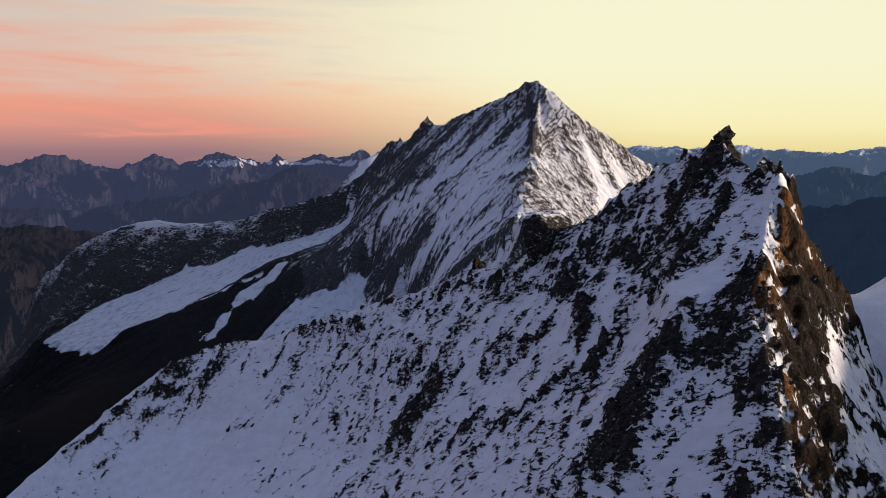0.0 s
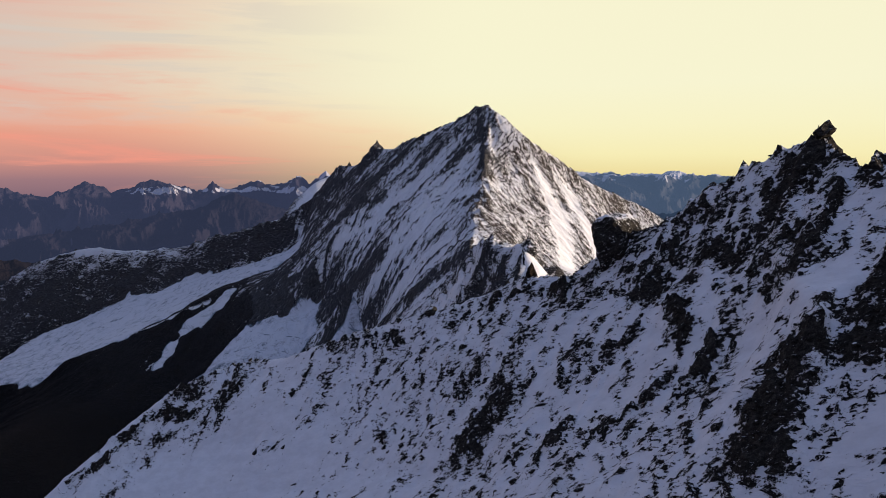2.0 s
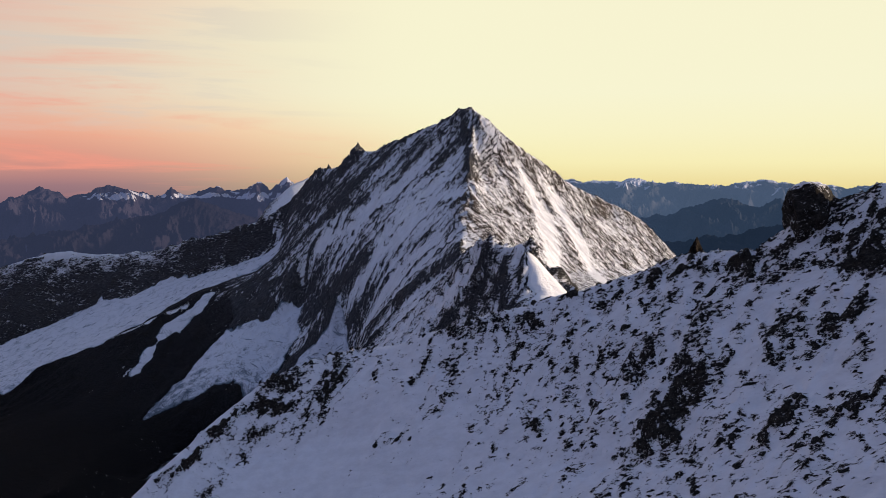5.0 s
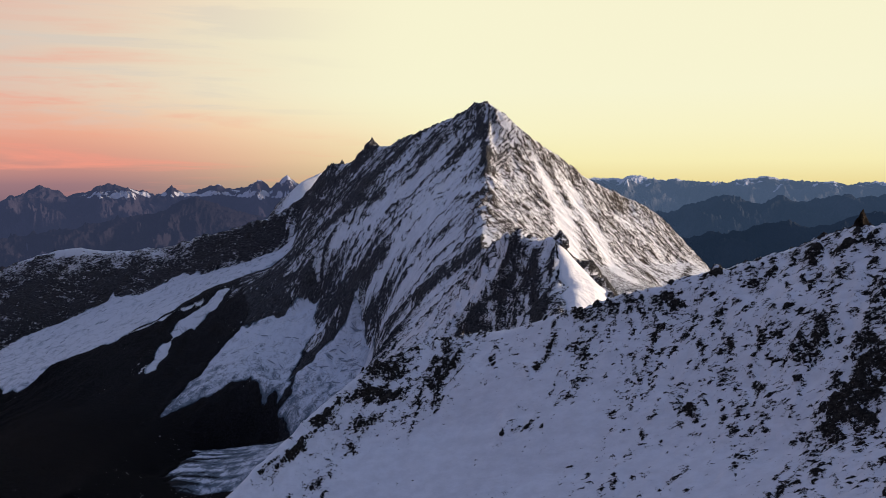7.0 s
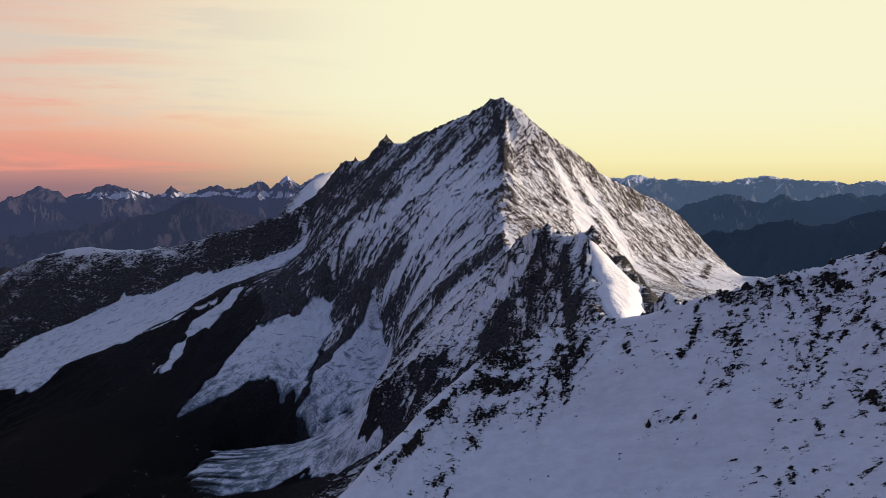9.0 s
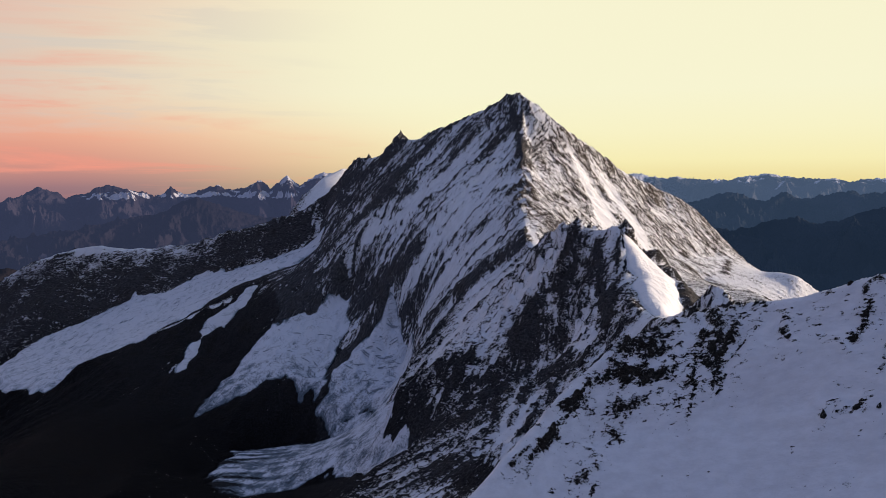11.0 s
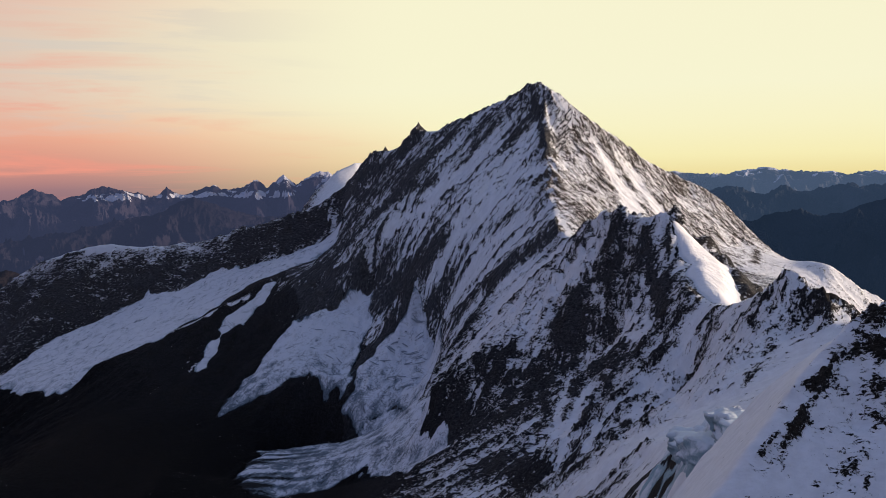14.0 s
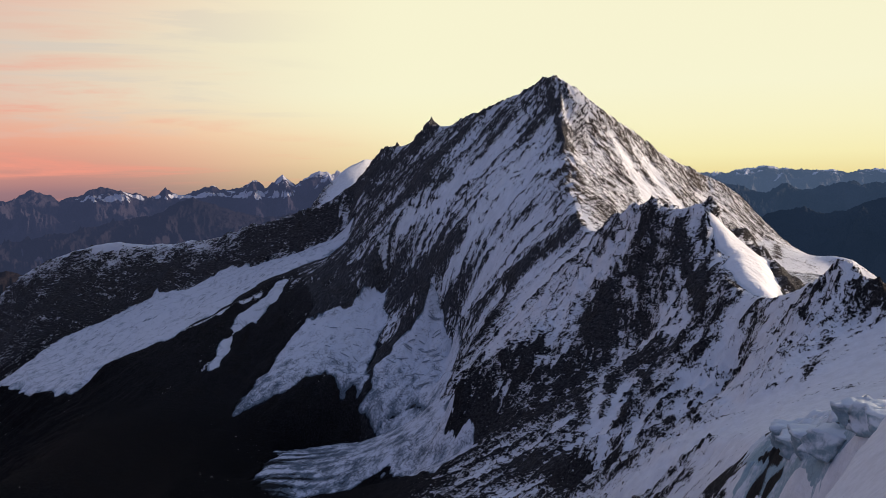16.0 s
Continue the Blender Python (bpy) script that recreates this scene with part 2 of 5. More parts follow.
class Land:
    """A stretch of mountain country: ridge and valley lines, with the slopes hung between them."""

    def __init__(self, x0, x1, y0, y1, coarse, fine, lines, border):
        self.box, self.fine = (x0, x1, y0, y1), fine
        z = None
        for cell in (coarse * 8, coarse * 4, coarse * 2, coarse):
            nx, ny = int(round((x1 - x0) / cell)) + 1, int(round((y1 - y0) / cell)) + 1
            total, count = np.zeros((ny, nx)), np.zeros((ny, nx))
            for line in lines:
                p = np.array(line, float)
                for a, b in zip(p[:-1], p[1:]):
                    k = max(2, int(np.hypot(*(b - a)[:2]) / cell * 2) + 1)
                    s = a + (b - a) * np.linspace(0, 1, k)[:, None]
                    i, j = np.rint((s[:, 1] - y0) / cell).astype(int), np.rint((s[:, 0] - x0) / cell).astype(int)
                    ok = (i >= 0) & (j >= 0) & (i < ny) & (j < nx)
                    np.add.at(total, (i[ok], j[ok]), s[ok, 2])
                    np.add.at(count, (i[ok], j[ok]), 1)
            fixed = count > 0
            value = total / np.maximum(count, 1)
            z = np.full((ny, nx), float(np.mean(value[fixed]))) if z is None else resample(z, (ny, nx))
            edge = np.zeros((ny, nx), bool)
            edge[0], edge[-1], edge[:, 0], edge[:, -1] = True, True, True, True
            gx, gy = np.meshgrid(np.linspace(x0, x1, nx), np.linspace(y0, y1, ny))
            rim = border(gx, gy) if callable(border) else np.full((ny, nx), float(border))
            free = edge & ~fixed
            for _ in range(260):
                z[fixed] = value[fixed]
                z[free] = rim[free]
                p = np.pad(z, 1, mode="edge")
                z = (p[:-2, 1:-1] + p[2:, 1:-1] + p[1:-1, :-2] + p[1:-1, 2:]) / 4
            z[fixed] = value[fixed]
        self.nx, self.ny = int(round((x1 - x0) / fine)) + 1, int(round((y1 - y0) / fine)) + 1
        self.x, self.y = np.meshgrid(np.linspace(x0, x1, self.nx), np.linspace(y0, y1, self.ny))
        self.base = blur(resample(z, (self.ny, self.nx)), 2)
        gy, gx = np.gradient(blur(self.base, 6), fine)
        self.slope = np.hypot(gx, gy)
        self.down = (-gx / np.maximum(self.slope, 1e-3), -gy / np.maximum(self.slope, 1e-3))

    def streak(self, size, length, seed, turn=0.0):
        """Noise drawn out along the fall line (turned by some degrees), about -1 to 1."""
        n = grain(self.x / size, self.y / size, seed) + 0.5 * grain(self.x / size * 2.1, self.y / size * 2.1, seed + 50)
        c, s = np.cos(np.radians(turn)), np.sin(np.radians(turn))
        dx, dy = self.down[0] * c - self.down[1] * s, self.down[0] * s + self.down[1] * c
        steps = max(3, int(length / 2 / max(self.fine * 1.5, size * 0.3)))
        hop = length / 2 / steps / self.fine
        total = n.copy()
        for sign in (1, -1):
            i, j = np.mgrid[0:self.ny, 0:self.nx].astype(np.float32)
            for _ in range(steps):
                a, b = np.clip(np.rint(i), 0, self.ny - 1).astype(np.int32), np.clip(np.rint(j), 0, self.nx - 1).astype(np.int32)
                i, j = i + sign * hop * dy[a, b], j + sign * hop * dx[a, b]
                a, b = np.clip(np.rint(i), 0, self.ny - 1).astype(np.int32), np.clip(np.rint(j), 0, self.nx - 1).astype(np.int32)
                total += n[a, b]
        return total / (np.std(total) * 2.0 + 1e-6)

    def height(self, x, y, field=None):
        f = self.base if field is None else field
        j, i = (np.asarray(x, float) - self.box[0]) / self.fine, (np.asarray(y, float) - self.box[2]) / self.fine
        j0, i0 = np.clip(j.astype(int), 0, self.nx - 2), np.clip(i.astype(int), 0, self.ny - 2)
        fj, fi = np.clip(j - j0, 0, 1), np.clip(i - i0, 0, 1)
        return (f[i0, j0] * (1 - fj) + f[i0, j0 + 1] * fj) * (1 - fi) + (f[i0 + 1, j0] * (1 - fj) + f[i0 + 1, j0 + 1] * fj) * fi


def cover_of(x, y, patches, ground, reach=1.0):
    """A soft blend of patches (x, y, radius, value) over a ground value."""
    total, weight = np.full(x.shape, 0.35 * ground), np.full(x.shape, 0.35)
    for px, py, r, v in patches:
        w = np.exp(-((x - px) ** 2 + (y - py) ** 2) / (r * reach) ** 2)
        total, weight = total + 3 * w * v, weight + 3 * w
    return total / weight


def inside(x, y, outline, feather):
    """Signed distance to a closed outline on the plan, positive within, clipped at the feather."""
    p = np.array(outline, float)
    best, within = np.full(x.shape, feather * 4.0), np.zeros(x.shape, bool)
    for a, b in zip(p, np.roll(p, -1, 0)):
        d = b - a
        t = np.clip(((x - a[0]) * d[0] + (y - a[1]) * d[1]) / (d @ d + 1e-9), 0, 1)
        best = np.minimum(best, np.hypot(x - a[0] - t * d[0], y - a[1] - t * d[1]))
        cross = (a[1] > y) != (b[1] > y)
        within ^= cross & (x < a[0] + (y - a[1]) / (d[1] if abs(d[1]) > 1e-9 else 1e-9) * d[0])
    return np.where(within, best, -best)



def strokes(x, y, rows):
    """Bands along short lines on the plan: from, to, half width, value."""
    total = np.zeros(x.shape)
    for ax, ay, bx, by, w, v in rows:
        dx, dy = bx - ax, by - ay
        t = np.clip(((x - ax) * dx + (y - ay) * dy) / (dx * dx + dy * dy + 1e-9), 0, 1)
        total = total + v * np.exp(-((x - ax - t * dx) ** 2 + (y - ay - t * dy) ** 2) / w ** 2)
    return total


# ---- the lie of the land: ridge and valley lines, metres ----
NORTH_RIDGE = [(84, 860, 355), (74, 866, 350), (66, 872, 345), (52, 881, 338), (34, 891, 329), (17, 898, 323), (1, 905, 315), (-10, 910, 315), (-20, 914, 314), (-30, 922, 305), (-39, 935, 299), (-52, 962, 299), (-64, 975, 287), (-76, 980, 272), (-95, 972, 256), (-104, 962, 245)]
SHOULDER = [(-104, 962, 245), (-122, 963, 242), (-145, 965, 236), (-166, 972, 230), (-188, 980, 224), (-210, 990, 217), (-239, 1000, 211), (-262, 1012, 209), (-287, 1014, 207), (-306, 1016, 210), (-328, 1018, 211), (-357, 1026, 205), (-382, 1036, 196), (-406, 1045, 185), (-431, 1052, 170), (-480, 1060, 131)]
SNOW_DOME = [(-32, 1110, 277), (-56, 1105, 293), (-71, 1100, 290), (-86, 1097, 284), (-101, 1095, 270), (-118, 1095, 253), (-131, 1095, 233)]
SOUTH_RIB = [(84, 860, 355), (83, 842, 335), (82, 820, 312), (77, 792, 290), (68, 752, 268), (61, 720, 254), (56, 689, 242), (52, 655, 232)]
RIB_TO_TOWER = [(52, 655, 232), (50, 625, 235), (50, 590, 243), (49, 560, 249), (50, 536, 257)]
TOWER = [(50, 536, 257), (53, 528, 254), (57, 515, 252), (61, 505, 256), (63, 500, 259), (63, 494, 252), (63, 486, 239), (55, 470, 227), (54, 455, 220), (54, 443, 218), (56, 432, 218), (57, 420, 219), (57, 405, 224), (59, 393, 231), (61, 384, 239), (62, 378, 242), (65, 370, 237), (69, 364, 229), (78, 355, 220)]
EAST_RIDGE = [(84, 860, 355), (93, 852, 350), (105, 842, 338), (117, 831, 323.5), (143, 836, 309), (158, 839, 300), (165, 840, 293), (190, 845, 279), (205, 848, 273), (234, 856, 260), (255, 860, 247), (271, 863, 233), (287, 860, 216), (296, 840, 200)]
EAST_SADDLE = [(291, 830, 199), (279, 770, 197.5), (282, 750, 200), (290, 740, 200), (304, 735, 188), (314, 730, 180), (346, 725, 162)]
SNOW_BOWL = [(68, 500, 249), (66, 486, 239.5), (63, 472, 231), (61, 450, 222), (61, 432, 218)]
BOWL_EDGE = [(72, 500, 246), (80, 490, 236), (87, 481, 228), (83.5, 464, 220), (76, 447, 215), (86, 440, 206)]
EAST_FACE = [(61, 687, 241.5), (101, 766, 263), (145, 799, 261), (176, 806, 255), (220, 846, 250)]
EAST_FACE_UPPER = [(82, 800, 290), (127, 818, 295), (166, 822, 271)]
EAST_FACE_LOW = [(140, 720, 213), (172, 745, 213), (208, 768, 211), (250, 800, 208)]
HOLLOW = [(110, 700, 220), (105, 640, 209), (103, 580, 203), (112, 520, 199)]
EAST_TROUGH = [(213, 740, 195), (214, 690, 192), (206, 640, 200), (184, 560, 201)]
COULOIR = [(50, 660, 228), (22, 672, 205), (-11, 665, 177), (-33, 645, 152), (-44, 625, 135), (-58, 600, 115)]
WEST_FACE_A = [(53, 830, 302), (15, 790, 260), (-19, 780, 217), (-34, 772, 197), (-65, 775, 169)]
WEST_FACE_B = [(53, 760, 260), (18, 703, 208), (-9, 715, 177), (-27, 730, 168)]
WEST_FACE_C = [(-2, 880, 300), (-36, 850, 261), (-67, 840, 219), (-87, 832, 188)]
WEST_FACE_D = [(-68, 950, 277), (-84, 942, 245), (-95, 925, 217), (-102, 905, 203), (-123, 882, 193), (-144, 872, 183)]
RIB_GLACIER_ONE = [(-151, 872, 187), (-167, 864, 180), (-181, 858, 173), (-204, 846, 161), (-226, 836, 152), (-256, 828, 139), (-285, 818, 129), (-301, 808, 115), (-311, 780, 100)]
GLACIER_ONE_TOP = [(-93, 950, 218), (-118, 955, 208), (-145, 958, 198), (-188, 966, 187), (-226, 970, 177), (-264, 974, 167), (-313, 982, 143), (-342, 970, 134), (-364, 955, 127), (-387, 930, 109), (-412, 900, 95)]
GLACIER_ONE_MID = [(-102, 935, 210), (-155, 925, 192), (-206, 920, 167), (-256, 915, 149), (-303, 905, 133), (-338, 890, 118), (-384, 860, 103)]
GLACIER_ONE_LOW = [(-154, 885, 188), (-182, 872, 174), (-205, 860, 162), (-228, 850, 152), (-259, 842, 139), (-288, 830, 127), (-307, 815, 111), (-346, 820, 107)]
GLACIER_TWO = [(-65, 835, 179), (-81, 825, 165), (-98, 813, 158), (-117, 790, 145), (-135, 765, 133), (-156, 750, 120), (-176, 740, 109)]
GLACIER_TWO_R = [(-71, 812, 162), (-83, 780, 140), (-93, 760, 127), (-102, 745, 114)]
WEDGE = [(-46, 805, 169), (-63, 775, 154), (-76, 752, 137), (-86, 735, 124), (-93, 725, 114)]
GLACIER_THREE = [(-29, 775, 170), (-36, 765, 156), (-42, 752, 139), (-61, 735, 127), (-71, 719, 118), (-86, 712, 109)]
GLACIER_THREE_R = [(-22, 755, 151), (-27, 735, 133), (-39, 712, 118)]
GLACIER_FOUR = [(-41, 670, 113), (-74, 690, 94), (-112, 725, 78), (-158, 685, 89), (-177, 640, 86)]
ROCK_ISLAND = [(-94, 740, 125), (-114, 745, 127), (-135, 735, 118), (-151, 720, 102), (-111, 722, 108), (-96, 715, 100)]
BUTTRESS_A = [(44, 500, 225), (30, 525, 208), (16, 557, 196), (-9, 560, 180), (-26, 572, 166), (-49, 590, 147)]
BUTTRESS_B = [(33, 495, 183), (12, 515, 170), (-11, 533, 158), (-36, 552, 128), (-53, 565, 115), (-77, 585, 99), (-109, 600, 89), (-142, 610, 82)]
BUTTRESS_C = [(46, 408, 209), (39, 418, 185), (19, 406, 176), (-5, 410, 165), (-25, 420, 142)]
DARK_SLOPE = [(-226, 800, 130), (-254, 760, 106), (-293, 720, 95), (-308, 660, 95), (-319, 600, 99)]
DARK_SLOPE_B = [(-162, 810, 134), (-186, 775, 112), (-198, 720, 97), (-207, 640, 95), (-215, 590, 95)]
SHELF = [(58, 362, 217), (43, 358, 212), (30, 355, 206), (20, 362, 195), (6, 368, 184), (-7, 375, 173)]
RIM = [(-52, 168, 252), (-50, 178, 246.5), (-46, 192, 240.5), (-43, 208, 234.5), (-37, 225, 229), (-25, 262, 214), (-16, 300, 201), (-13, 325, 193), (-17, 345, 184), (-24, 350, 177)]
ICE_FOOT = [(-54, 165, 245), (-53, 174, 241), (-52, 183, 236), (-51, 193, 231), (-50, 203, 225), (-50, 213, 220), (-47, 235, 211), (-40, 270, 196)]
GLACIER_UPPER = [(-93, 948), (-118, 953), (-131, 952), (-156, 957), (-188, 965), (-210, 970), (-229, 971), (-239, 962), (-264, 975), (-287, 981), (-309, 983), (-324, 977), (-342, 966), (-365, 953), (-384, 931), (-401, 906), (-393, 881), (-352, 834), (-325, 815), (-310, 806), (-303, 819), (-289, 833), (-258, 835), (-239, 829), (-223, 849), (-205, 855), (-187, 874), (-169, 888), (-152, 897), (-138, 899), (-122, 905), (-104, 911), (-93, 919), (-88, 932)]
SNOW_TONGUE = [(-149, 870), (-158, 864), (-171, 852), (-186, 839), (-194, 827), (-200, 815), (-207, 793), (-202, 796), (-197, 810), (-190, 824), (-176, 834), (-163, 845), (-155, 855)]
ICEFALL_WEST = [(-86, 830), (-67, 827), (-72, 805), (-81, 779), (-90, 740), (-97, 733), (-109, 733), (-120, 752), (-152, 741), (-186, 732), (-177, 761), (-165, 775), (-153, 795), (-139, 816), (-118, 821), (-96, 824)]
ICEFALL_EAST = [(-34, 770), (-28, 765), (-29, 760), (-24, 729), (-33, 691), (-48, 639), (-51, 694), (-62, 703), (-87, 707), (-96, 721), (-87, 727), (-82, 744), (-65, 758), (-46, 763)]
SNOWFIELD_LOW = [(-160, 660), (-151, 686), (-122, 712), (-97, 681), (-80, 707), (-61, 699), (-49, 620), (-48, 581), (-54, 581), (-51, 572), (-39, 548), (-54, 538), (-68, 533), (-82, 599), (-114, 609), (-148, 606), (-162, 628)]
BOWL = [(64, 505), (74, 500), (81, 490), (88, 481), (84.5, 464), (77, 447), (66, 427), (58, 434), (57, 450), (58.5, 464), (57.5, 469), (62.5, 473), (60.5, 480), (62, 488)]
# ---- meshes ----
def sheet(name, x, y, z, mat, keep=None, values=None, parent=None, label="", dim=None, warm=None):
    """One mesh from a grid of places; keep says which cells are built."""
    ny, nx = x.shape
    idx = np.arange(nx * ny).reshape(ny, nx)
    quads = np.stack([idx[:-1, :-1], idx[:-1, 1:], idx[1:, 1:], idx[1:, :-1]], -1)
    quads = quads[keep] if keep is not None else quads.reshape(-1, 4)
    used, flat = np.unique(quads, return_inverse=True)
    flat = flat.reshape(-1)
    co = np.stack([x, y, z], -1).reshape(-1, 3)[used]
    me = bpy.data.meshes.new(name)
    me.vertices.add(len(used))
    me.vertices.foreach_set("co", co.astype(np.float32).ravel())
    me.loops.add(len(flat))
    me.loops.foreach_set("vertex_index", flat.astype(np.int32))
    me.polygons.add(len(flat) // 4)
    me.polygons.foreach_set("loop_start", np.arange(0, len(flat), 4, dtype=np.int32))
    me.update(calc_edges=True)
    me.shade_smooth()
    if values is not None:
        me.attributes.new("snow", "FLOAT", "POINT").data.foreach_set("value", values.ravel()[used].astype(np.float32))
    if dim is not None:
        me.attributes.new("painted_shade", "FLOAT", "POINT").data.foreach_set("value", dim.ravel()[used].astype(np.float32))
    if warm is not None:
        me.attributes.new("orange_tint", "FLOAT", "POINT").data.foreach_set("value", warm.ravel()[used].astype(np.float32))
    me.materials.append(mat)
    ob = new(name, me)
    ob.parent = parent
    if label:
        ob["label"] = label
    return ob


def thing(name, label, category, at=(0, 0, 0), group="", kind=""):
    """An Empty at a thing's base."""
    ob = new(name)
    ob.location = at
    ob.empty_display_size = 5
    return tagged(ob, label, category, group, kind)


def part(name, bm, mat, parent, label=""):
    me = bpy.data.meshes.new(name)
    bm.to_mesh(me)
    bm.free()
    me.materials.append(mat)
    ob = new(name, me)
    ob.parent = parent
    if parent:
        ob.matrix_parent_inverse = Matrix.Translation(parent.location).inverted()
    if label:
        ob["label"] = label
    return ob

# ---- the massif ----
# unseen ridge joining the col to the near ridge, added to shade the shelf
LINK = [(80, 355, 221), (88, 310, 224), (86, 260, 234), (74, 212, 246), (56, 172, 256)]
LINES = [LINK, NORTH_RIDGE, SHOULDER, SNOW_DOME, SOUTH_RIB, RIB_TO_TOWER, TOWER, EAST_RIDGE, EAST_SADDLE, SNOW_BOWL, BOWL_EDGE, EAST_FACE, EAST_FACE_UPPER, EAST_FACE_LOW, HOLLOW, EAST_TROUGH, COULOIR,
         WEST_FACE_A, WEST_FACE_B, WEST_FACE_C, WEST_FACE_D, RIB_GLACIER_ONE, GLACIER_ONE_TOP, GLACIER_ONE_MID, GLACIER_ONE_LOW, GLACIER_TWO, GLACIER_TWO_R, WEDGE,
         GLACIER_THREE, GLACIER_THREE_R, GLACIER_FOUR, ROCK_ISLAND, BUTTRESS_A, BUTTRESS_B, BUTTRESS_C, DARK_SLOPE, DARK_SLOPE_B, SHELF, RIM, ICE_FOOT]
massif = Land(-620, 520, 155, 1240, 4.0, 1.5, LINES, lambda x, y: -140 + 320 * np.exp(-((x - 25) / 90) ** 2) * (y < 300))
X, Y, B = massif.x, massif.y, massif.base

# how well snow holds, patch by patch: x, y, radius, value
COVER_PEAK = [(0, 760, 60, .25), (20, 885, 30, .06), (-40, 930, 28, -.08), (-62, 895, 35, -.02), (-20, 790, 35, .26), (-75, 850, 28, .22), (140, 790, 60, .0), (110, 700, 40, -.06), (115, 650, 22, -.10),
              (230, 835, 50, .0), (95, 845, 20, .10), (0, 675, 22, .34), (-75, 1105, 45, .85), (290, 745, 45, .30), (205, 650, 60, -.10), (-118, 1093, 13, -.3), (-45, 770, 25, .12), (-140, 958, 30, .02), (-92, 896, 24, -.16)]
COVER_LOW = [(-200, 985, 45, -.08), (-300, 1000, 45, -.06), (-400, 1015, 60, -.10), (-250, 780, 110, -.8), (-270, 690, 80, -1.3), (-170, 680, 80, -.8), (-350, 850, 80, -.7), (-160, 590, 85, -.8), (-30, 630, 30, .08), (0, 600, 30, .20),
             (-125, 850, 26, -.15), (-70, 760, 12, -.45)]
COVER_COL = [(52, 512, 18, .06), (20, 560, 28, .18), (-48, 615, 18, .35), (-12, 590, 20, .25), (45, 410, 30, .10), (62, 380, 11, -.25), (70, 370, 7, -.3), (93, 464, 8, -.35), (10, 430, 36, .06), (-20, 520, 36, .0), (-38, 542, 20, -.16), (0, 300, 45, .5), (15, 355, 26, .42), (-30, 205, 40, .9), (100, 550, 20, .2),
             (-26, 318, 11, -.3), (-35, 256, 8, -.3)]
# gullies full of snow and bare steps of rock: from, to, half width, value
PEAK_ROCK_A = [(-70, 952, -25, 908, 7.8, -0.35), (-57, 860, -9, 845, 4.3, -0.4), (80, 848, 78, 801, 3.3, -0.4), (79, 839, 41, 823, 5.0, -0.35), (72, 762, 38, 782, 4.9, -0.45), (22, 829, -1, 820, 6.8, -0.25), (-48, 810, -15, 777, 9.0, -0.45), (-62, 815, -39, 770, 10.2, -0.35), (-29, 768, -22, 764, 1.9, -0.5), (-62, 765, -88, 750, 10.5, -0.6), (-45, 764, -55, 758, 4.4, -0.5), (-150, 845, -103, 832, 12.5, -0.5), (-140, 875, -61, 826, 4.3, -0.3), (13, 690, -16, 657, 10.3, -0.4), (47, 674, 11, 691, 7.6, -0.4), (-6, 711, -10, 711, 8.7, -0.25)]
PEAK_ROCK_B = [(-16, 560, -3, 549, 1.5, -0.5), (-26, 579, -21, 564, 1.6, -0.4), (35, 752, 25, 754, 5.6, -0.3), (78, 794, 60, 786, 5.8, -0.3), (1, 769, 14, 766, 2.2, -0.25), (-81, 865, -116, 869, 4.3, -0.2), (71, 745, 86, 685, 11.2, -0.15), (-91, 870, -61, 866, 2.8, -0.25), (-91, 971, -57, 907, 4.1, -0.3), (-103, 956, -141, 960, 3.6, -0.2)]
PEAK_SNOW_A = [(72, 860, 55, 863, 2.9, 0.3), (46, 834, -11, 833, 7.3, 0.3), (58, 777, 16, 777, 8.3, 0.45), (-12, 827, -54, 841, 2.9, 0.3), (-44, 839, -71, 838, 3.1, 0.35), (1, 778, -15, 773, 5.9, 0.5), (-16, 773, -32, 770, 3.0, 0.5), (-35, 768, -41, 763, 3.6, 0.5), (16, 735, -16, 751, 4.9, 0.3), (41, 628, 10, 635, 9.7, 0.45), (10, 635, -20, 614, 7.6, 0.4), (39, 734, 6, 748, 4.0, 0.3), (140, 786, 134, 702, 8.0, 0.5), (57, 694, 59, 659, 1.7, 0.5), (124, 822, 139, 785, 5.4, 0.25), (-27, 561, -25, 555, 2.3, 0.4)]
PEAK_SNOW_B = [(-21, 899, -39, 905, 2.9, 0.2), (-76, 938, -103, 963, 2.2, 0.35), (11, 885, 2, 881, 3.4, 0.15), (97, 843, 113, 822, 4.0, 0.2), (203, 816, 229, 801, 7.2, 0.15), (134, 810, 145, 775, 5.7, 0.2)]
WALL_ROCK_A = [(24, 537, 21, 519, 5.4, -0.6), (16, 543, 15, 528, 3.2, -0.55), (46, 535, 41, 517, 3.6, -0.45), (54, 509, 44, 458, 2.4, -0.55), (33, 503, 32, 483, 1.7, -0.4), (17, 473, 30, 451, 3.5, -0.45), (45, 445, 30, 437, 3.3, -0.25), (-43, 563, -15, 496, 6.0, -0.42), (-10, 526, 2, 515, 7.0, -0.5), (-19, 555, 5, 527, 2.0, -0.4), (7, 445, 0, 437, 3.8, -0.5), (-6, 425, -20, 397, 1.7, -0.5), (16, 460, 14, 437, 1.5, -0.5), (8, 477, 4, 465, 1.8, -0.4), (-9, 466, -1, 504, 1.9, -0.4), (-21, 425, -33, 423, 8.5, -0.5)]
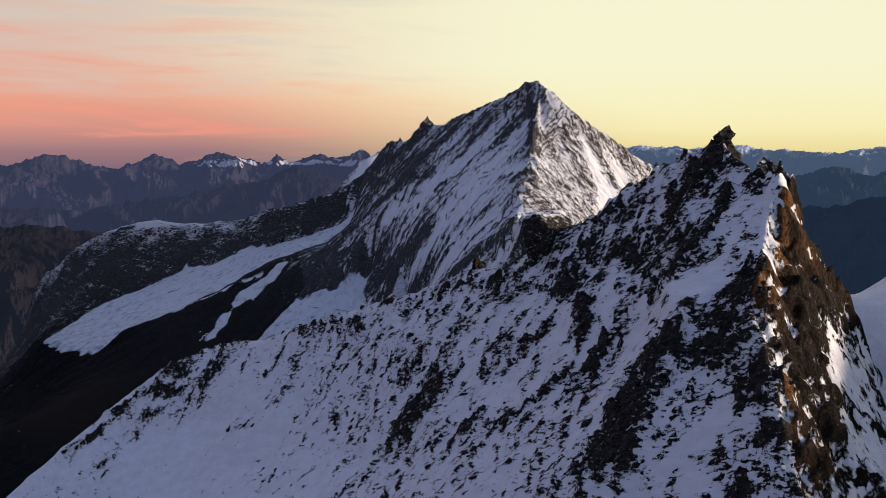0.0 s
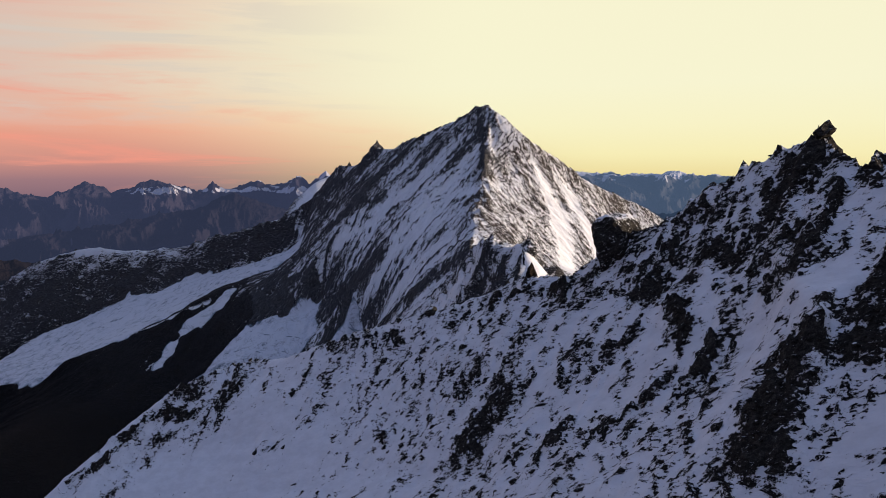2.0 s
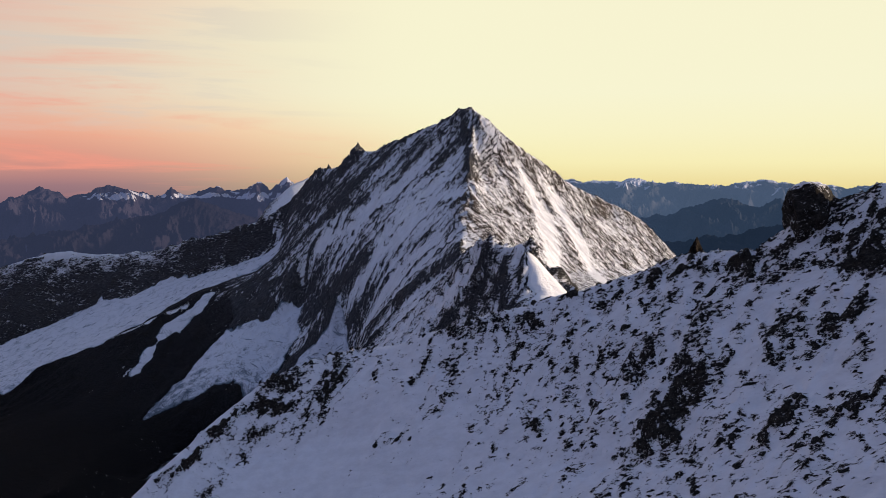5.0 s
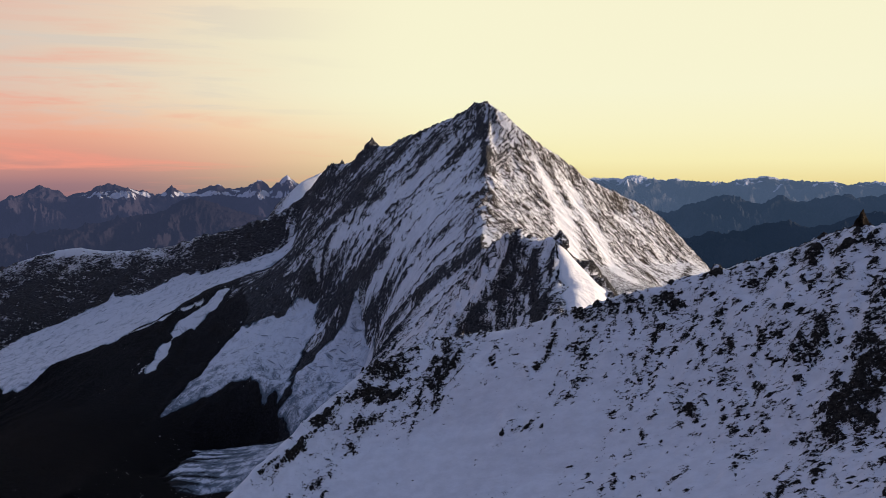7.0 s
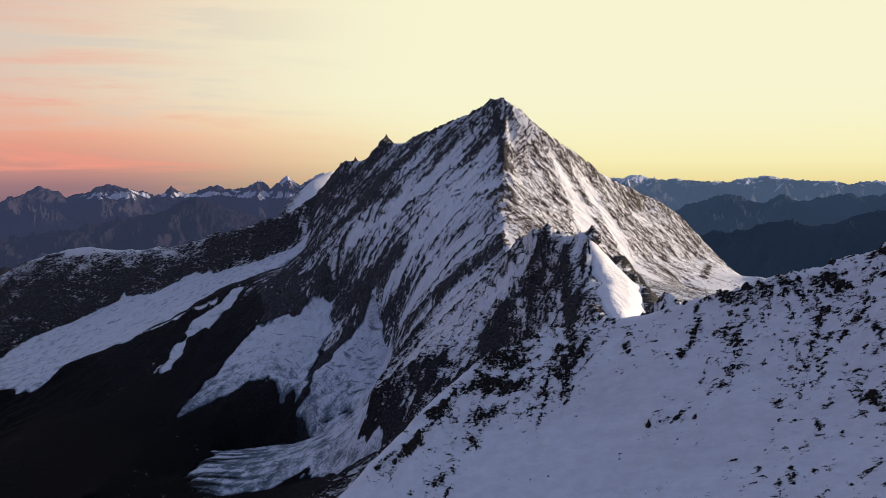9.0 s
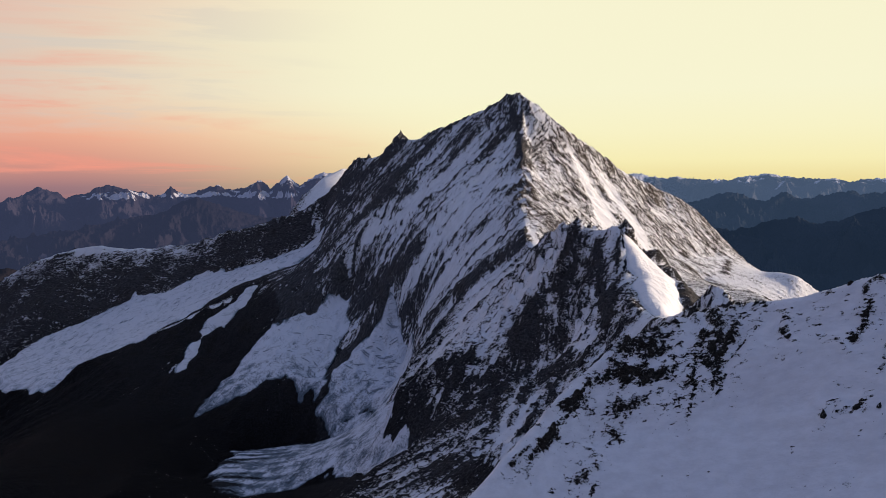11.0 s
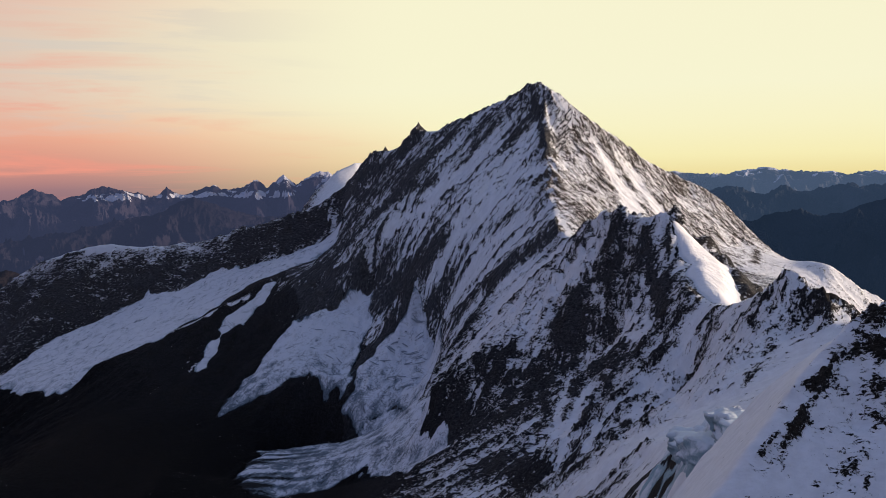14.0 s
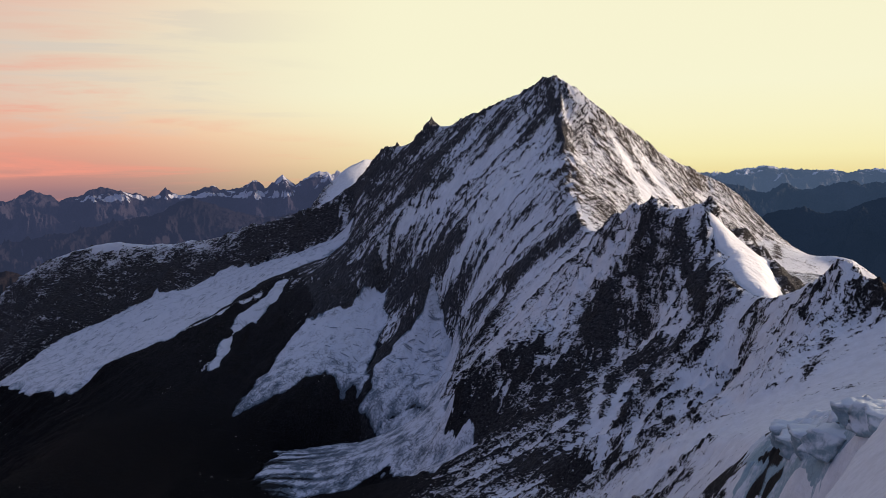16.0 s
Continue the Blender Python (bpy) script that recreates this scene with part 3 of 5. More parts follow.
WALL_ROCK_B = [(-42, 474, -26, 432, 6.7, -0.5), (10, 420, 11, 392, 2.2, -0.45), (2, 411, 6, 409, 2.9, -0.35), (-2, 405, -18, 382, 0.6, -0.3), (46, 359, 26, 340, 2.3, -0.4), (23, 424, 2, 365, 0.7, -0.3), (105, 515, 92, 474, 4.2, -0.5), (62, 372, 62, 366, 1.1, -0.4), (39, 404, 47, 407, 1.9, -0.2), (38, 376, 51, 383, 1.2, -0.2)]
WALL_SNOW_A = [(34, 482, 39, 469, 1.3, 0.6), (32, 472, 34, 460, 1.2, 0.55), (32, 530, 32, 507, 0.8, 0.5), (44, 476, 35, 456, 1.0, 0.4), (45, 489, 37, 484, 2.5, 0.35), (8, 487, -10, 446, 2.5, 0.35), (10, 459, -3, 444, 2.5, 0.5), (-3, 444, -24, 407, 1.8, 0.5), (3, 426, -17, 400, 1.5, 0.4), (-14, 469, -32, 470, 4.3, 0.3), (-12, 523, -9, 520, 2.2, 0.4), (28, 490, 30, 481, 1.2, 0.45), (42, 502, 46, 491, 0.9, 0.2), (47, 435, 40, 424, 4.0, 0.2), (29, 419, 10, 348, 2.4, 0.25), (41, 338, 58, 350, 4.1, 0.25)]
LEDGE_A = [(39, 551, 25, 563, 5.5, 0.3), (31, 549, 17, 567, 3.0, 0.2), (39, 525, 34, 502, 1.4, -0.3), (50, 501, 43, 489, 1.8, -0.3), (52, 473, 41, 454, 2.3, -0.3), (28, 467, 34, 454, 1.3, -0.3), (50, 432, 39, 424, 4.0, 0.25), (48, 405, 32, 395, 4.1, 0.2), (24, 436, 31, 418, 2.4, 0.2), (24, 594, 13, 605, 3.5, 0.25), (61, 495, 57, 484, 1.5, -0.35)]
RIBS_A = [(59, 840, 33, 832, 1.5, -0.3), (36, 848, 10, 838, 2.3, -0.25), (28, 881, 0, 872, 1.4, -0.25), (67, 812, 34, 794, 1.0, -0.3), (2, 825, -26, 829, 2.2, -0.3), (-21, 863, -41, 862, 5.3, -0.3), (-3, 880, -26, 866, 5.4, -0.25), (32, 784, 8, 779, 1.2, -0.3), (8, 779, -15, 779, 1.5, -0.25), (41, 765, 27, 761, 2.0, 0.3), (-50, 875, -75, 877, 4.5, 0.25), (-50, 925, -67, 918, 4.7, -0.3), (33, 698, 17, 719, 3.6, 0.25), (-9, 763, -22, 766, 1.4, -0.25), (3, 692, -23, 658, 4.1, 0.25)]
FACE_FOOT = [(45, 705, -10, 640, 26, 0.10), (20, 600, -5, 560, 18, 0.08)]
TONGUE_SIDE = [(-171, 856, -203, 846, 2.2, 0.9), (-203, 846, -232, 833, 1.8, 0.8), (-208, 800, -214, 792, 1.6, 0.9), (-110, 770, -98, 764, 2.0, 0.5)]
EAST_STRIP_A = [(156, 812, 168, 775, 5.5, 0.42), (168, 775, 176, 700, 5.0, 0.5), (203, 751, 219, 719, 2.6, -0.2), (256, 790, 236, 752, 3.2, -0.4), (205, 798, 254, 817, 10.4, -0.06), (146, 823, 159, 811, 5.2, 0.3)]
ROCK_STEPS = [(-33, 272, -40, 256, 2.4, 9), (-34, 278, -45, 246, 1.0, 9), (-43, 233, -45, 222, 0.7, 9), (-47, 226, -48, 228, 1.8, 9), (-46, 201, -48, 203, 0.3, 9), (-47, 219, -48, 222, 0.8, 9)]
hold = cover_of(X, Y, COVER_PEAK + COVER_LOW + COVER_COL, 0.0) + strokes(X, Y, FACE_FOOT + LEDGE_A + RIBS_A + TONGUE_SIDE + EAST_STRIP_A + PEAK_ROCK_A + PEAK_ROCK_B + PEAK_SNOW_A + PEAK_SNOW_B + WALL_ROCK_A + WALL_ROCK_B + WALL_SNOW_A) - 0.06 * strokes(X, Y, ROCK_STEPS)
# shade of the deep lower basin, painted in by darkening its rock
painted_shade = cover_of(X, Y, [(-220, 800, 55, .45), (-130, 745, 30, .5), (-270, 700, 100, 1.0), (-170, 650, 75, 1.0), (-350, 850, 70, .95), (-160, 580, 90, 1.0), (-70, 760, 14, .25), (-40, 542, 22, .15)], 0.0)


def unit(a):
    return (a - a.mean()) / (2 * a.std() + 1e-9)


# gullies slant away from the great rib on either side of it
rib_x = np.interp(Y, [480, 540, 690, 790, 860], [64, 51, 57, 78, 86])
slant = np.where(Y > 480, np.clip((X - rib_x) / 12, -1, 1), -0.6) * 24.0
rib_a, rib_b, rib_c, rib_d = massif.streak(22, 110, 3, slant), massif.streak(8, 52, 11, slant), massif.streak(4.2, 24, 23, slant), massif.streak(2.7, 13, 29, slant)
fleck = unit(grain(X / 5.2, Y / 5.2, 31) + 0.8 * grain(X / 2.9, Y / 2.9, 32))
crag = fbm(X / 26, Y / 26, 5, 40, 0.55, True)
lump = fbm(X / 60, Y / 60, 4, 60)
steep = smooth01(massif.slope, 0.25, 0.8)
ICE_CLIFF = [p[:2] for p in RIM[1:6]] + [p[:2] for p in ICE_FOOT[:7][::-1]]
sheets = [GLACIER_UPPER, SNOW_TONGUE, ICEFALL_WEST, ICEFALL_EAST, SNOWFIELD_LOW, BOWL, ICE_CLIFF]
ragged = fbm(X / 16, Y / 16, 4, 66)
depth_in = [inside(X, Y, o, 40.0) + w * ragged + g for o, w, g in zip(sheets, (7, 4.5, 8, 5, 10, 1, 4), (1, 3.2, 2, 3, 4, 0, 0))]
under = np.max([smooth01(d, -3, 5) for d in depth_in], axis=0)
dome_snow = np.exp(-((X + 75) / 45) ** 2 - ((Y - 1105) / 30) ** 2)
shelf_area = np.exp(-((X + 35) / 28) ** 2 - ((Y - 255) / 60) ** 2)
crest_dip = np.exp(-((X - 57) / 14) ** 2 - ((Y - 432) / 26) ** 2)
rough = steep * (1 - under) * (1 - 0.8 * crest_dip) * (1 - 0.85 * shelf_area) * (1 - 0.9 * dome_snow) * smooth01(-hold, -0.75, -0.35)
# tilted beds of rock: ledges that hold snow
bed = np.sin((B + 0.25 * X + 9 * lump) / 1.5) * smooth01(massif.slope, 0.8, 1.4)
east = smooth01(X - rib_x, 0, 14) * (Y > 560)
bare = 0.55 * rib_b + 0.32 * rib_a + 0.62 * rib_c + 0.55 * rib_d + 0.12 * fleck + 0.25 * crag + 0.30 * lump - 0.20 * bed
wall = np.exp(-((X - 35) / 45) ** 2 - ((Y - 545) / 70) ** 2)
bare = bare * (1 - 0.45 * wall) + wall * (0.55 * unit(fbm(X / 14, Y / 14, 4, 45)) - 0.35 * bed)
east_streak = 0.6 * unit(fbm((X + 0.75 * Y) / 4.0, (Y - 0.75 * X) / 26, 4, 48, 0.62)) + 0.4 * unit(fbm((X + 0.75 * Y) / 11, (Y - 0.75 * X) / 60, 3, 52, 0.6))
bare = bare * (1 - 0.85 * east) + east * east_streak
side_wall = smooth01(Y, 945, 975) * smooth01(-X, 95, 130)
bare = bare * (1 - 0.9 * side_wall) + side_wall * (0.45 * unit(fbm(X / 50, (B + 0.12 * X) / 3.6, 5, 47, 0.6)) + 0.40 * unit(fbm(X / 38, Y / 20, 3, 49)))
shoulder_y = np.interp(X, [p[0] for p in SHOULDER[::-1]], [p[1] for p in SHOULDER[::-1]])
hold = hold + side_wall * (0.06 - 0.26 * smooth01(shoulder_y - Y, 5, 26))
snow_hold = hold + 0.03 - 0.01 * east - (0.36 - 0.16 * east) * bare - 0.14 * (massif.slope - 1.0)
Z = B + rough * east * 1.3 * east_streak + rough * (1 - 0.85 * east) * (2.2 * rib_a + 1.4 * rib_b + 1.0 * rib_c + 0.5 * rib_d + 0.2 * fleck + 2.4 * (1 + 1.3 * wall) * crag + (0.5 + 1.2 * wall) * bed) + (1 - under) * 2.0 * lump * steep
Z = Z + rough * 1.1 * smooth01(-snow_hold, -0.1, 0.3) - 2.2 * under

REGIONS = [("west_face", (-45, 765)), ("west_face", (-75, 800)), ("west_face", (-60, 710)), ("west_face", (-100, 880)), ("buttress", (-40, 600)), ("buttress", (-30, 640)), ("west_face", (20, 800)), ("west_face", (-20, 850)), ("west_face", (-50, 900)), ("west_face", (-60, 850)), ("west_face", (10, 720)), ("west_face", (50, 840)), ("east_face", (140, 780)), ("east_face", (200, 800)),
           ("east_face", (100, 740)), ("east_face", (250, 820)), ("back_face", (60, 960)), ("back_face", (160, 900)), ("back_face", (20, 1000)), ("shoulder", (-150, 990)), ("shoulder", (-250, 1010)), ("shoulder", (-350, 1030)),
           ("shoulder", (-450, 1050)), ("shoulder", (-220, 1080)), ("dome", (-70, 1110)), ("dome", (-120, 1120)), ("basin", (-250, 800)), ("basin", (-200, 700)), ("basin", (-300, 900)), ("basin", (-135, 720)),
           ("basin", (-175, 865)), ("basin", (-115, 640)), ("basin", (-400, 850)), ("basin", (-150, 600))]
MORE_REGIONS = [("buttress", (30, 540)), ("buttress", (50, 600)), ("buttress", (60, 490)), ("buttress", (0, 570)),
           ("buttress", (-30, 550)), ("buttress", (0, 480)), ("col", (60, 400)), ("col", (30, 370)), ("col", (90, 350)), ("col", (0, 400)), ("bowl", (110, 560)), ("bowl", (100, 620)),
           ("bowl", (160, 570)), ("col_shelf", (-5, 300)), ("col_shelf", (-35, 230)), ("col_shelf", (20, 345)), ("col_crest", (66, 380)), ("col_crest", (62, 425)), ("spur", (300, 740)), ("spur", (340, 700)), ("spur", (230, 660))]
near_seed, owner = np.full(X.shape, 1e9), np.zeros(X.shape, int)
names = []
for region, (sx, sy) in REGIONS + MORE_REGIONS:
    if region not in names:
        names.append(region)
    d = (X - sx) ** 2 + (Y - sy) ** 2
    owner = np.where(d < near_seed, names.index(region), owner)
    near_seed = np.minimum(near_seed, d)
cell = owner[:-1, :-1]

peak = thing("mountain_peak", "steep rock pyramid streaked with snow, one face in warm light", "mountain", (86, 860, 200))
shoulder = thing("rock_shoulder", "long dark rock ridge with a snow cap beside the peak", "mountain ridge", (-260, 1010, 150))
dome = thing("snow_dome", "white snow dome behind the shoulder of the peak", "mountain", (-80, 1100, 200))
basin = thing("valley_slope", "dark bare rock slope below the glaciers, deep in shade", "slope", (-250, 780, 60), kind="structure")
buttress = thing("rock_buttress", "dark rock towers with snow ledges below the peak", "rock buttress", (50, 530, 160))
col = thing("snow_col", "snow saddle with rock streaks joining two ridges", "saddle", (50, 400, 170))
bowl = thing("snow_bowl", "smooth snow hollow in morning light behind rock towers", "snowfield", (100, 560, 200))
spur = thing("snow_spur", "snowy spur running down from the peak's far ridge", "mountain ridge", (300, 740, 150))
HOMES = {"west_face": (peak, "rock_face", WEST, "shaded face of dark rock ribs and snow gullies"), "east_face": (peak, "rock_face", EAST, "snowy face in warm morning light"),
         "back_face": (peak, "rock_face", PEAK, "far side of rock and snow"), "shoulder": (shoulder, "ridge", STRATA, ""), "dome": (dome, "dome", PEAK, ""), "basin": (basin, "slope", PEAK, ""),
         "buttress": (buttress, "rock_wall", TOWERS, ""), "col_shelf": (col, "snow_shelf", PEAK, "smooth wind-packed snow"), "col_crest": (col, "rock_crest", PEAK, "jagged rock crest dusted with snow"), "col": (col, "snow_slope", PEAK, ""), "bowl": (bowl, "hollow", PEAK, ""), "spur": (spur, "ridge", PEAK, "")}
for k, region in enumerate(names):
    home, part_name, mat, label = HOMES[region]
    ob = sheet(part_name, X, Y, Z, mat, cell == k, snow_hold, None, label, painted_shade)
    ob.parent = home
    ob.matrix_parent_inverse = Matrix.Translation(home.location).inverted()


# glaciers lie on the rock as sheets of their own
def glacier(name, label, category, d, mat, thick, crack, seed, bare_low, clean=0.74):
    size = 9.0
    g = np.abs(fbm(X / size, Y / size * 0.8, 4, seed))
    z = B + thick * smooth01(d, -1, 9) - 1.2 + crack * (g - 0.25) * smooth01(d, 0, 6) + 0.6 * fbm(X / 22, Y / 22, 3, seed + 9)
    v = clean + 0.42 * fbm(X / 9, Y / 9, 5, seed + 5) + 0.12 * rib_c - bare_low * smooth01(-B, -150, -100) - 1.5 * (1 - smooth01(d, -1.5, 3.5))
    v = v - (name == "lower_snowfield") * smooth01(-X, 95, 165) * (0.35 + 0.9 * unit(fbm((0.35 * X + Y) / 5, X / 45, 4, seed + 20)))
    keep = (d > -1.5)[:-1, :-1]
    ob = sheet(name, X, Y, z, mat, keep, v)
    return tagged(ob, label, category)


glacier("glacier", "long pale glacier sloping below a dark rock ridge", "glacier", depth_in[0], GLACIER, 3.0, 2.2, 70, 0.15, 0.66)
glacier("snow_tongue", "narrow snow tongue in a dark rock gully", "snowfield", depth_in[1], GLACIER, 1.6, 0.4, 80, 0.0)
glacier("hanging_glacier", "grey-white hanging glacier with a broken lower edge", "glacier", depth_in[2], BROKEN, 3.5, 3.0, 90, 0.55)
glacier("icefall", "crevassed icefall between dark rock walls", "glacier", depth_in[3], BROKEN, 4.0, 5.0, 100, 0.4)
glacier("lower_snowfield", "flat shaded snowfield at the foot of the icefall", "snowfield", depth_in[4], BROKEN, 2.0, 0.8, 110, 0.35)
glacier("snow_bank", "smooth white snow bank in warm light", "snowfield", depth_in[5], CLEAN, 3.0, 0.0, 120, 0.0)

# the broken ice under the snow rim, on a finer grid
cx, cy = np.meshgrid(np.arange(-80, 12, 0.5), np.arange(158, 332, 0.5))
c_base = massif.height(cx, cy, blur(B, 3))
c_in = inside(cx, cy, ICE_CLIFF, 40.0) + 4 + 6 * fbm(cx / 14, cy / 14, 4, 66)
broken = np.abs(fbm(cx / 5.0, cy / 5.0, 5, 130, 0.55))
c_z = c_base - 1.0 + 1.5 * smooth01(c_in, -1, 5) + 2.6 * (broken - 0.25) * smooth01(c_in, 1, 6) + 0.5 * fbm(cx / 12, cy / 12, 3, 133)
c_snow = 0.40 + 0.8 * fbm(cx / 11, cy / 11, 4, 136) + 0.5 * (broken - 0.2) - 0.16 * strokes(cx, cy, ROCK_STEPS)
tagged(sheet("ice_cliff", cx, cy, c_z, SERAC, (c_in > -1.2)[:-1, :-1], c_snow), "bluish broken ice cliff under a snow rim", "glacier")

# ---- the near ridge ----
NEAR_CREST = [(27.8, 77.7, 296.7), (26.8, 82, 294.6), (25.5, 87, 299.5), (23.1, 90.2, 297.4), (20, 95, 294.6), (17.6, 97.2, 293.2), (15.6, 99, 290.7), (13.5, 102, 288.9), (10.8, 105.2, 287.5), (8.4, 106.8, 285.3), (6.8, 108.2, 283.3), (5, 113, 282.3), (3.6, 117, 282.3),
              (0.6, 121, 280.2), (-3.4, 125, 278), (-9, 128.6, 276.2), (-13.2, 132.4, 274.2), (-21.4, 138, 270.8), (-30, 146.5, 266.4), (-39, 154.7, 263.6), (-48.5, 157.2, 259.7), (-57.7, 155, 253.5), (-66, 150.5, 246.5), (-72, 148, 241), (-105, 136, 215)]
NEAR_RIB = [(27.8, 77.7, 296.7), (25.9, 73.5, 291.8), (22.2, 68.3, 286.3), (21.4, 59.7, 281.6), (22.2, 57.4, 277), (22.5, 50, 272), (23, 38, 264)]
NEAR_UPPER = [(17.3, 70, 285.1), (20.3, 84.6, 289.8), (17.8, 88, 286.6), (10.9, 98.6, 282.5), (-12.9, 127.4, 270), (-21.3, 133.7, 265.8), (-45, 152, 257.5)]
NEAR_MID = [(15.7, 77.9, 279.7), (2.6, 92.2, 270.3), (-12.2, 116.8, 263.3), (-19.4, 127.4, 262.1), (-30.4, 133.6, 257.2), (-39.1, 142.3, 253.1), (-55, 150, 248)]
NEAR_LOW = [(13.7, 66.4, 275.9), (10.8, 67, 273.1), (-9.4, 105.5, 260.4), (-16.4, 115.2, 257.8), (-31.5, 127.7, 251), (-58, 140, 238)]
NEAR_FOOT = [(5, 40, 247), (-24, 47, 233), (-44, 86, 222), (-66, 108, 213), (-94, 125, 204)]
# the snow edge behind the crest's lower end, above the broken ice
SNOW_EDGE = [(-44, 163, 258), (-51, 168, 251.7), (-54, 174, 245.3), (-56, 178, 240), (-61, 175, 237), (-66, 170, 234.4), (-80, 160, 226)]
EAST_RIB = [(27.8, 77.7, 296.7), (28.9, 79, 291.1), (30.2, 78, 290), (31.5, 77, 288.4), (33.6, 76, 284.3), (34.7, 75, 281.2), (37.4, 72, 273.6), (40, 66, 262)]
# the last two points rise out of view to help shade this snow
EAST_SNOW = [(34, 92, 284), (40, 98, 282), (47, 101, 281.5), (54, 104, 287), (66, 110, 290)]
# unseen ridge, added to keep the low sun off the east snow
EAST_SHADE_RIDGE = [(55, 42, 277), (54, 52, 283), (54, 62, 285), (53, 72, 288), (53, 84, 287), (54, 94, 288), (54, 104, 288)]
EAST_GULLY = [(32, 83, 268), (36, 84, 266), (44, 88, 271)]
ridge_land = Land(-112, 76, 34, 192, 1.0, 0.27, [NEAR_CREST, NEAR_RIB, NEAR_UPPER, NEAR_MID, NEAR_LOW, NEAR_FOOT, EAST_RIB, EAST_SNOW, EAST_GULLY, EAST_SHADE_RIDGE, SNOW_EDGE],
                  lambda x, y: 196 + 30 * smooth01(x, 0, 80) + 15 * smooth01(y, 120, 190))
x, y, b = ridge_land.x, ridge_land.y, ridge_land.base
COVER_NEAR = [(-30, 120, 16, .48), (-52, 137, 11, .48), (-10, 95, 10, .24), (-12, 122, 10, .12), (0, 118, 9, .04), (-22, 133, 6, .08), (-40, 153, 5, -.05), (-57, 152, 6, .20), (-48, 155, 5, .05), (5, 100, 9, .08), (10, 90, 8, .15)]
COVER_SPIRE = [(17, 98, 7, .08), (24, 88, 6, -.05), (18, 80, 6, .20), (14, 72, 7, -.04), (19, 66, 6, .0), (10, 64, 7, .06), (26, 70, 8, -.10), (32, 73, 5, -.08), (35, 66, 8, .05), (29, 58, 8, .05), (44, 98, 9, .9), (0, 75, 12, .30), (-58, 168, 9, .9), (-68, 158, 7, .7), (27.5, 77, 4, -.45), (26, 73, 3, -.3)]
NEAR_GULLIES = [(27.4, 77.1, 25.6, 75, 1, 0.27), (24.2, 72.6, 21.8, 73.2, 1.8, 0.27), (25.9, 82.2, 24.7, 79.5, 0.9, 0.24), (24.7, 79.5, 23.1, 78.3, 0.9, 0.24), (21.8, 73.2, 18.1, 72.9, 2, 0.21), (18.2, 68.1, 17.2, 66.9, 1.5, 0.18), (29.3, 69.6, 35.8, 75.6, 1.2, 0.33), (28.9, 67.5, 33.8, 70.2, 1.6, 0.3), (28.4, 62.1, 31.6, 64.8, 1.2, 0.24), (21.5, 59.7, 23.6, 60.3, 0.5, 0.3), (24.9, 66.6, 26.2, 69.3, 0.5, 0.24), (19.9, 59.4, 20.2, 58.2, 0.8, 0.24)]
NEAR_STEPS = [(19.9, 62.4, 16.1, 62.1, 2, 0.38), (18.8, 65.4, 20.1, 64.5, 1, 0.2), (13.3, 71.1, 13.1, 67.5, 1.6, -0.2), (23.1, 71.7, 20.1, 66, 1.6, -0.25), (19.8, 69.3, 18.2, 67.8, 1.6, -0.15), (27.4, 74.4, 24.1, 64.2, 1.4, -0.225), (29.5, 74.1, 27.6, 67.8, 1.5, -0.25), (32.7, 74.7, 34, 75.3, 1.5, -0.25), (22.9, 58.5, 23.2, 57, 2, -0.225), (26.7, 62.1, 26.7, 60.9, 1.2, -0.15), (21.8, 82.2, 20.1, 78.3, 1.6, -0.2), (24.7, 81.3, 24.2, 81, 0.7, -0.15), (20.5, 63, 21.3, 60.6, 1.6, -0.2), (18.8, 59.4, 19.8, 57.9, 1.5, -0.15)]
NEAR_OUTCROP_A = [(-45.0, 153.6, -50.1, 152.6, 0.6, -0.3), (-43.9, 150.3, -48.3, 151.9, 0.4, -0.3), (-54.2, 153.9, -57.1, 153.3, 0.7, -0.35), (-59.4, 151.6, -62.4, 149.6, 0.7, -0.4), (-36.9, 146.8, -40.9, 146.5, 0.3, -0.35), (-27.0, 137.8, -29.4, 138.0, 0.5, -0.35), (-32.6, 145.4, -34.3, 142.9, 1.0, -0.3), (-30.1, 132.8, -33.2, 135.3, 0.9, -0.36), (-27.9, 128.8, -29.9, 129.6, 0.2, -0.45), (-23.0, 139.1, -4.1, 122.1, 0.7, -0.15), (-0.6, 119.1, 6.4, 107.5, 0.4, -0.4), (8.1, 103.8, 11.4, 97.6, 0.4, -0.35), (13.2, 94.8, 11.6, 95.8, 0.5, -0.5), (16.7, 91.5, 18.2, 88.5, 0.5, -0.55), (12.9, 91.4, 12.9, 86.5, 0.5, -0.5), (14.1, 98.6, 12.1, 99.2, 0.6, -0.4)]
NEAR_OUTCROP_B = [(16.3, 97.3, 17.6, 95.0, 0.4, -0.45), (14.9, 94.3, 14.9, 96.7, 0.3, -0.3), (11.4, 81.7, 13.2, 82.4, 1.1, -0.55), (8.3, 84.2, 10.3, 84.2, 0.3, -0.35), (2.6, 92.4, 0.7, 91.8, 0.9, -0.4), (4.1, 87.2, 5.2, 86.1, 0.3, -0.3), (-7.3, 113.9, -5.5, 110.1, 0.3, -0.25), (-3.2, 104.9, -5.8, 104.3, 1.6, -0.3), (9.0, 94.1, 7.1, 95.5, 0.5, -0.3), (-4.5, 112.0, -3.2, 109.3, 0.3, -0.25)]
